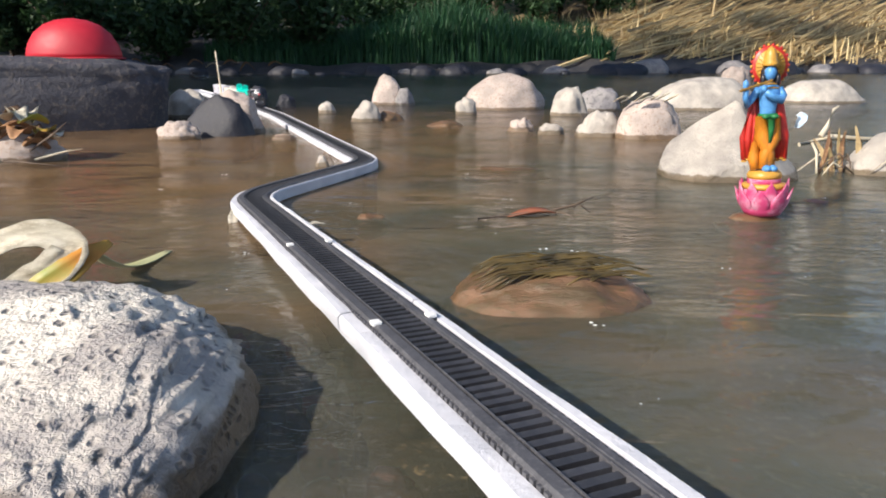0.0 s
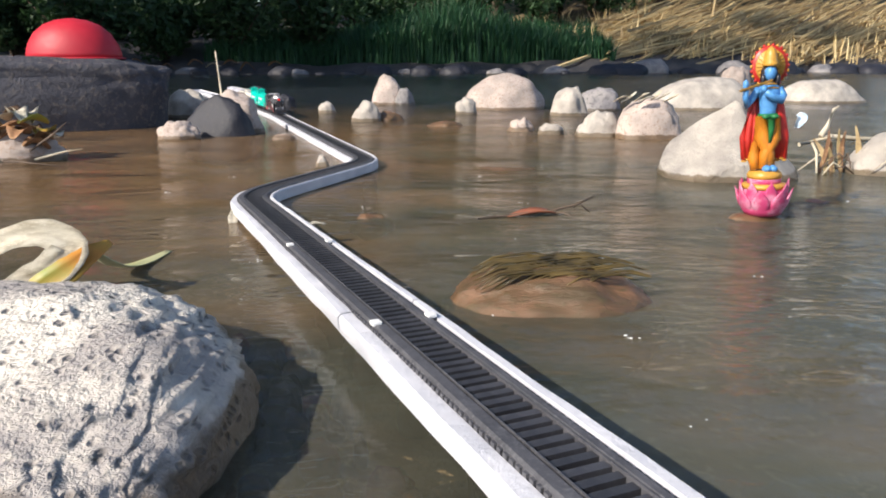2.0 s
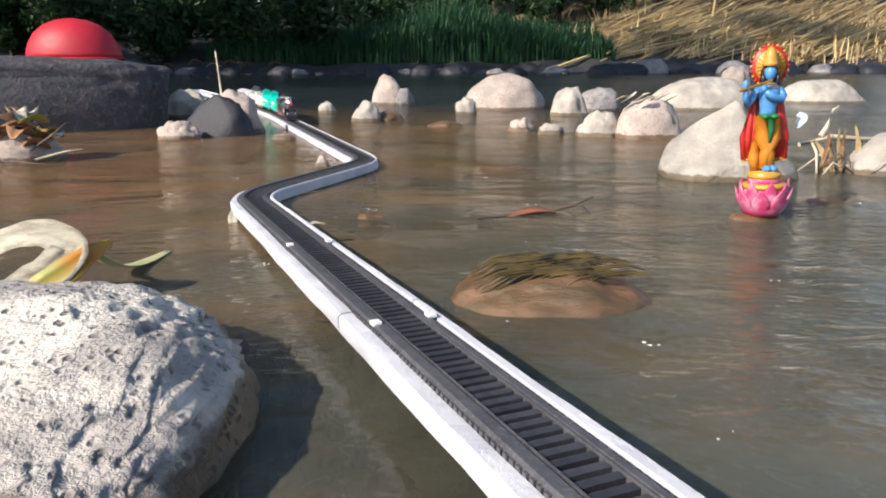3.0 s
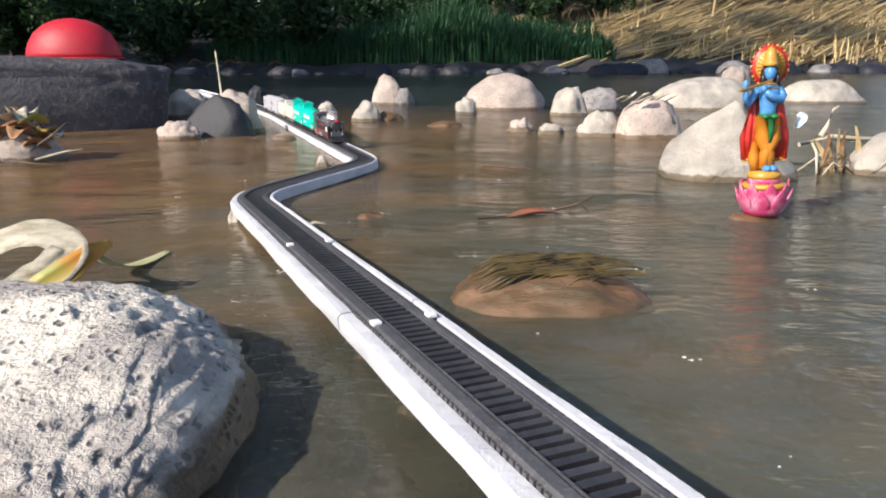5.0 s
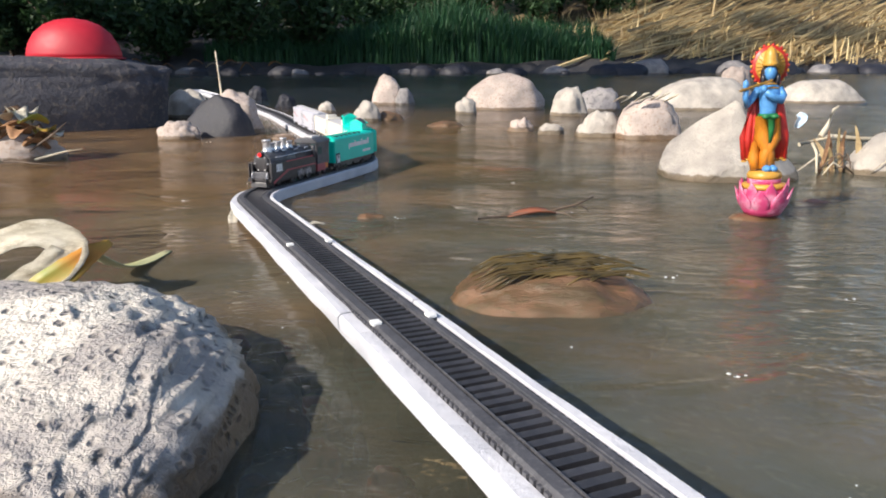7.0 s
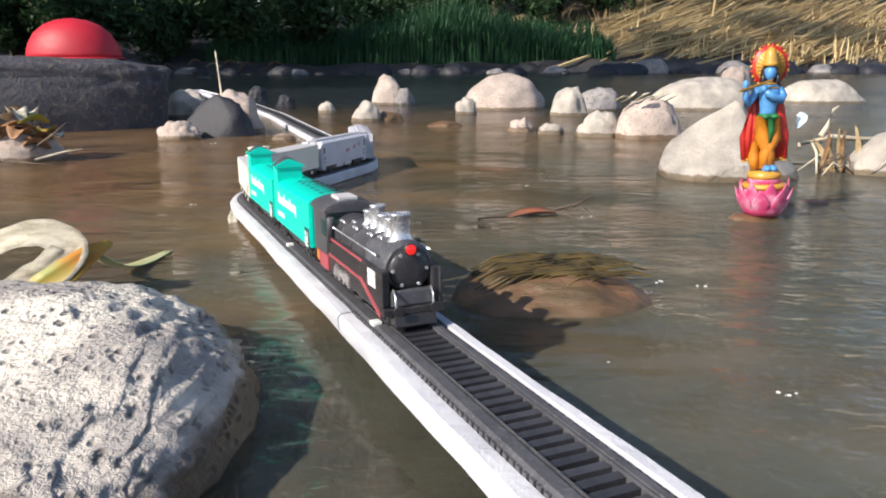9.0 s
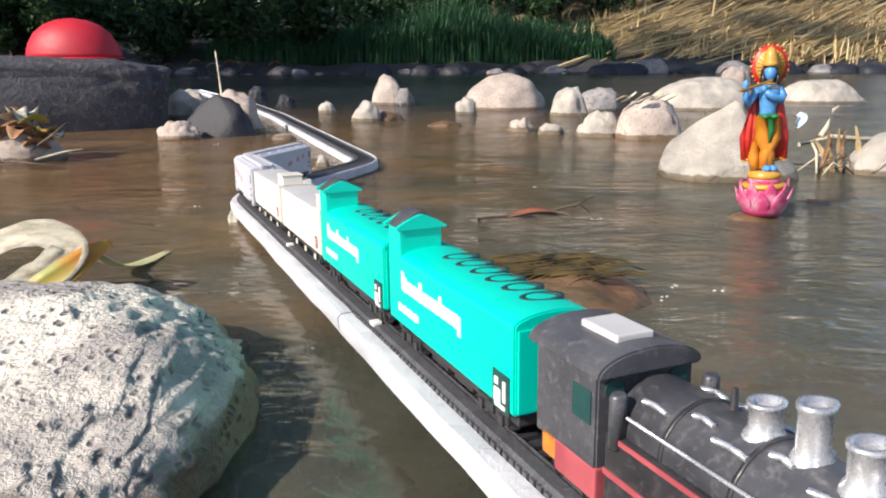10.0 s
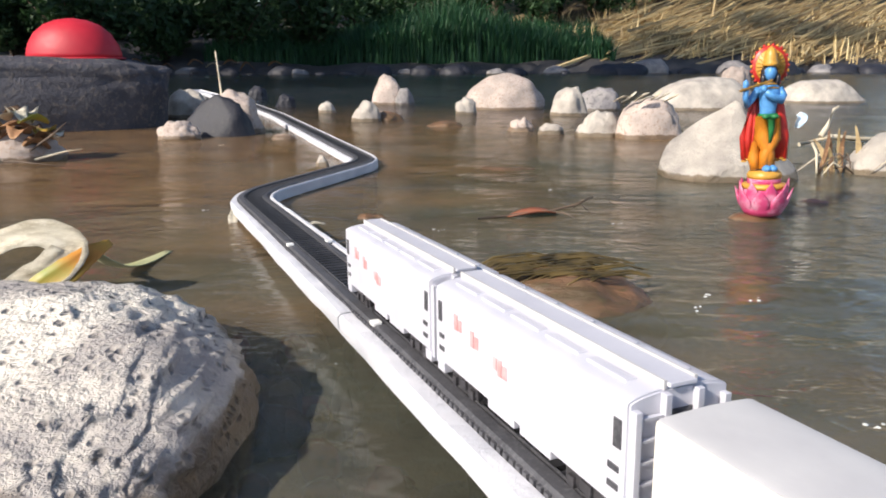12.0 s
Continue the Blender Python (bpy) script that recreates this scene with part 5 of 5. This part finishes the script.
def stalks(name, count, area, length, tilt, radius, seed, label):
    """Dry canes lying on the slope in layers."""
    r = random.Random(seed)
    bm_v, bm_f = [], []
    for _ in range(count):
        x, y = r.uniform(*area[0]), r.uniform(*area[1])
        y += 0.16 * x
        l, a = r.uniform(*length), radians(r.gauss(tilt, 9))
        el = radians(r.gauss(13, 4))
        d = Vector((math.cos(a) * math.cos(el), math.sin(a) * math.cos(el), math.sin(el)))
        p = Vector((x, y, bank_height(x, y) + r.uniform(0.0, 0.16)))
        u = d.orthogonal().normalized() * r.uniform(*radius)
        v = d.cross(u)
        k = len(bm_v)
        for t, s in ((-0.5, 1), (0.5, 0.55)):
            bm_v.extend(p + d * l * t + o * s for o in (u, v, -u, -v))
        bm_f.extend(((k, k + 1, k + 5, k + 4), (k + 1, k + 2, k + 6, k + 5), (k + 2, k + 3, k + 7, k + 6), (k + 3, k, k + 4, k + 7), (k + 4, k + 5, k + 6, k + 7)))
    me = bpy.data.meshes.new(name)
    me.from_pydata(bm_v, [], bm_f)
    me.materials.append(REED)
    tagged(new(name, me), label, "reeds", kind="stuff")


stalks("dry_reeds", 1300, ((2.9, 11), (13.2, 16.4)), (1.2, 4.2), 38, (0.010, 0.034), 31, "bleached dry canes heaped on the sunny bank")
blades("dry_grass", [(x, y, bank_height(x, y), r9.uniform(0.15, 0.5)) for x, y in [(r9.uniform(2.0, 10), 12.6 + r9.random() * 3.5 + 0.9) for _ in range(1300)]], REED, "withered tufts among the dry canes", "dry grass", 33)
for a, b in (((3.7, 14.2, 1.0), (5.3, 15.2, 1.75)), ((5.1, 14.6, 1.0), (5.25, 14.9, 1.75)), ((3.4, 14.2, 0.72), (5.6, 15.2, 1.4))):
    tagged(new("cane", mesh_of("cane", tube([a, ((a[0] + b[0]) / 2, (a[1] + b[1]) / 2, (a[2] + b[2]) / 2 - 0.03), b], [0.022, 0.02, 0.012], 7), STRAW)), "long pale cane leaning on the bank", "cane", "canes on the bank")
for i in range(14):
    x = -6.4 + 0.28 * i + r9.uniform(-0.1, 0.1)
    y = 12.1 + 0.16 * x + r9.uniform(0.1, 0.5)
    z = bank_height(x, y)
    t = leaf_strip([(x - 0.12, y, z), (x, y - 0.03, z + r9.uniform(0.04, 0.14)), (x + 0.12, y, z + 0.02)], [0.01, r9.uniform(0.03, 0.06), 0.01], 0.4, 0.004)
    tagged(new("dead_leaf", mesh_of("dead_leaf", t, PALEWOOD if i % 5 == 0 else LITTER)), "large dead leaf lying on the mud", "leaf", "dead leaves on the bank")

# ------------------------------------------------ sleepers and clips of the track, last
tie_bm = box(-0.0030, 0.0030, -0.0128, 0.0128, -0.0054, -0.0015, 0.0)
tie_me = mesh_of("tie", tie_bm, TIE, False)
s = 4.00
while s < 5.90:
    o = new("tie", tie_me)
    o.parent, o.matrix_basis = track, at_way(s)
    s += 0.0104
far = bmesh.new()
while s > 1.2:
    s -= 0.0104
    if s < 3.995:
        m = at_way(s)
        v = [far.verts.new(m @ Vector(c)) for c in ((-0.0030, -0.0128, -0.0015), (0.0030, -0.0128, -0.0015), (0.0030, 0.0128, -0.0015), (-0.0030, 0.0128, -0.0015))]
        far.faces.new(v)
tagged(part("far_ties", far, TIE, track), kind="stuff")
# moulded nubs along the outer edge of the shoulders
nubs = bmesh.new()
s = 4.65
while s < 5.90:
    m = at_way(s)
    for y in (-0.0250, 0.0218):
        c = [m @ Vector((x, y + dy, z)) for z in (-0.0066, -0.0022) for x, dy in ((-0.0019, -0.0012), (0.0019, -0.0012), (0.0019, 0.0012), (-0.0019, 0.0012))]
        v = [nubs.verts.new(q) for q in c]
        for q in ((4, 5, 6, 7), (0, 1, 5, 4), (1, 2, 6, 5), (2, 3, 7, 6), (3, 0, 4, 7)):
            nubs.faces.new([v[k] for k in q])
    s += 0.0064
tagged(part("moulded_edge", nubs, RAIL, track), kind="stuff")
for s in (5.178, 5.478, 5.790):
    for k in (-1, 1):
        m = at_way(s)
        c = part("clip", box(-0.0045, 0.0045, *sorted((k * 0.0180, k * 0.0255)), -0.0012, 0.0020, 0.0010), CLIP, track, "white plastic joint clip")
        c.matrix_basis = m


def motions():
    for ob, behind, half in TRAIN:
        walk(ob, [(k * 0.2, at_way(front_at(k * 0.2) - behind, half) @ pose(0, 0, 0.0006)) for k in range(61)])
    walk(water, [(0.0, pose(0, 0, 0)), (12.0, pose(0.25, -0.9, 0))])
    for ob, x, y, vx, vy in FLECKS:
        walk(ob, [(0.0, pose(x, y, 0.0006)), (12.0, pose(x + 12 * vx, y + 12 * vy, 0.0006, 0, 0, 40))])


motions()
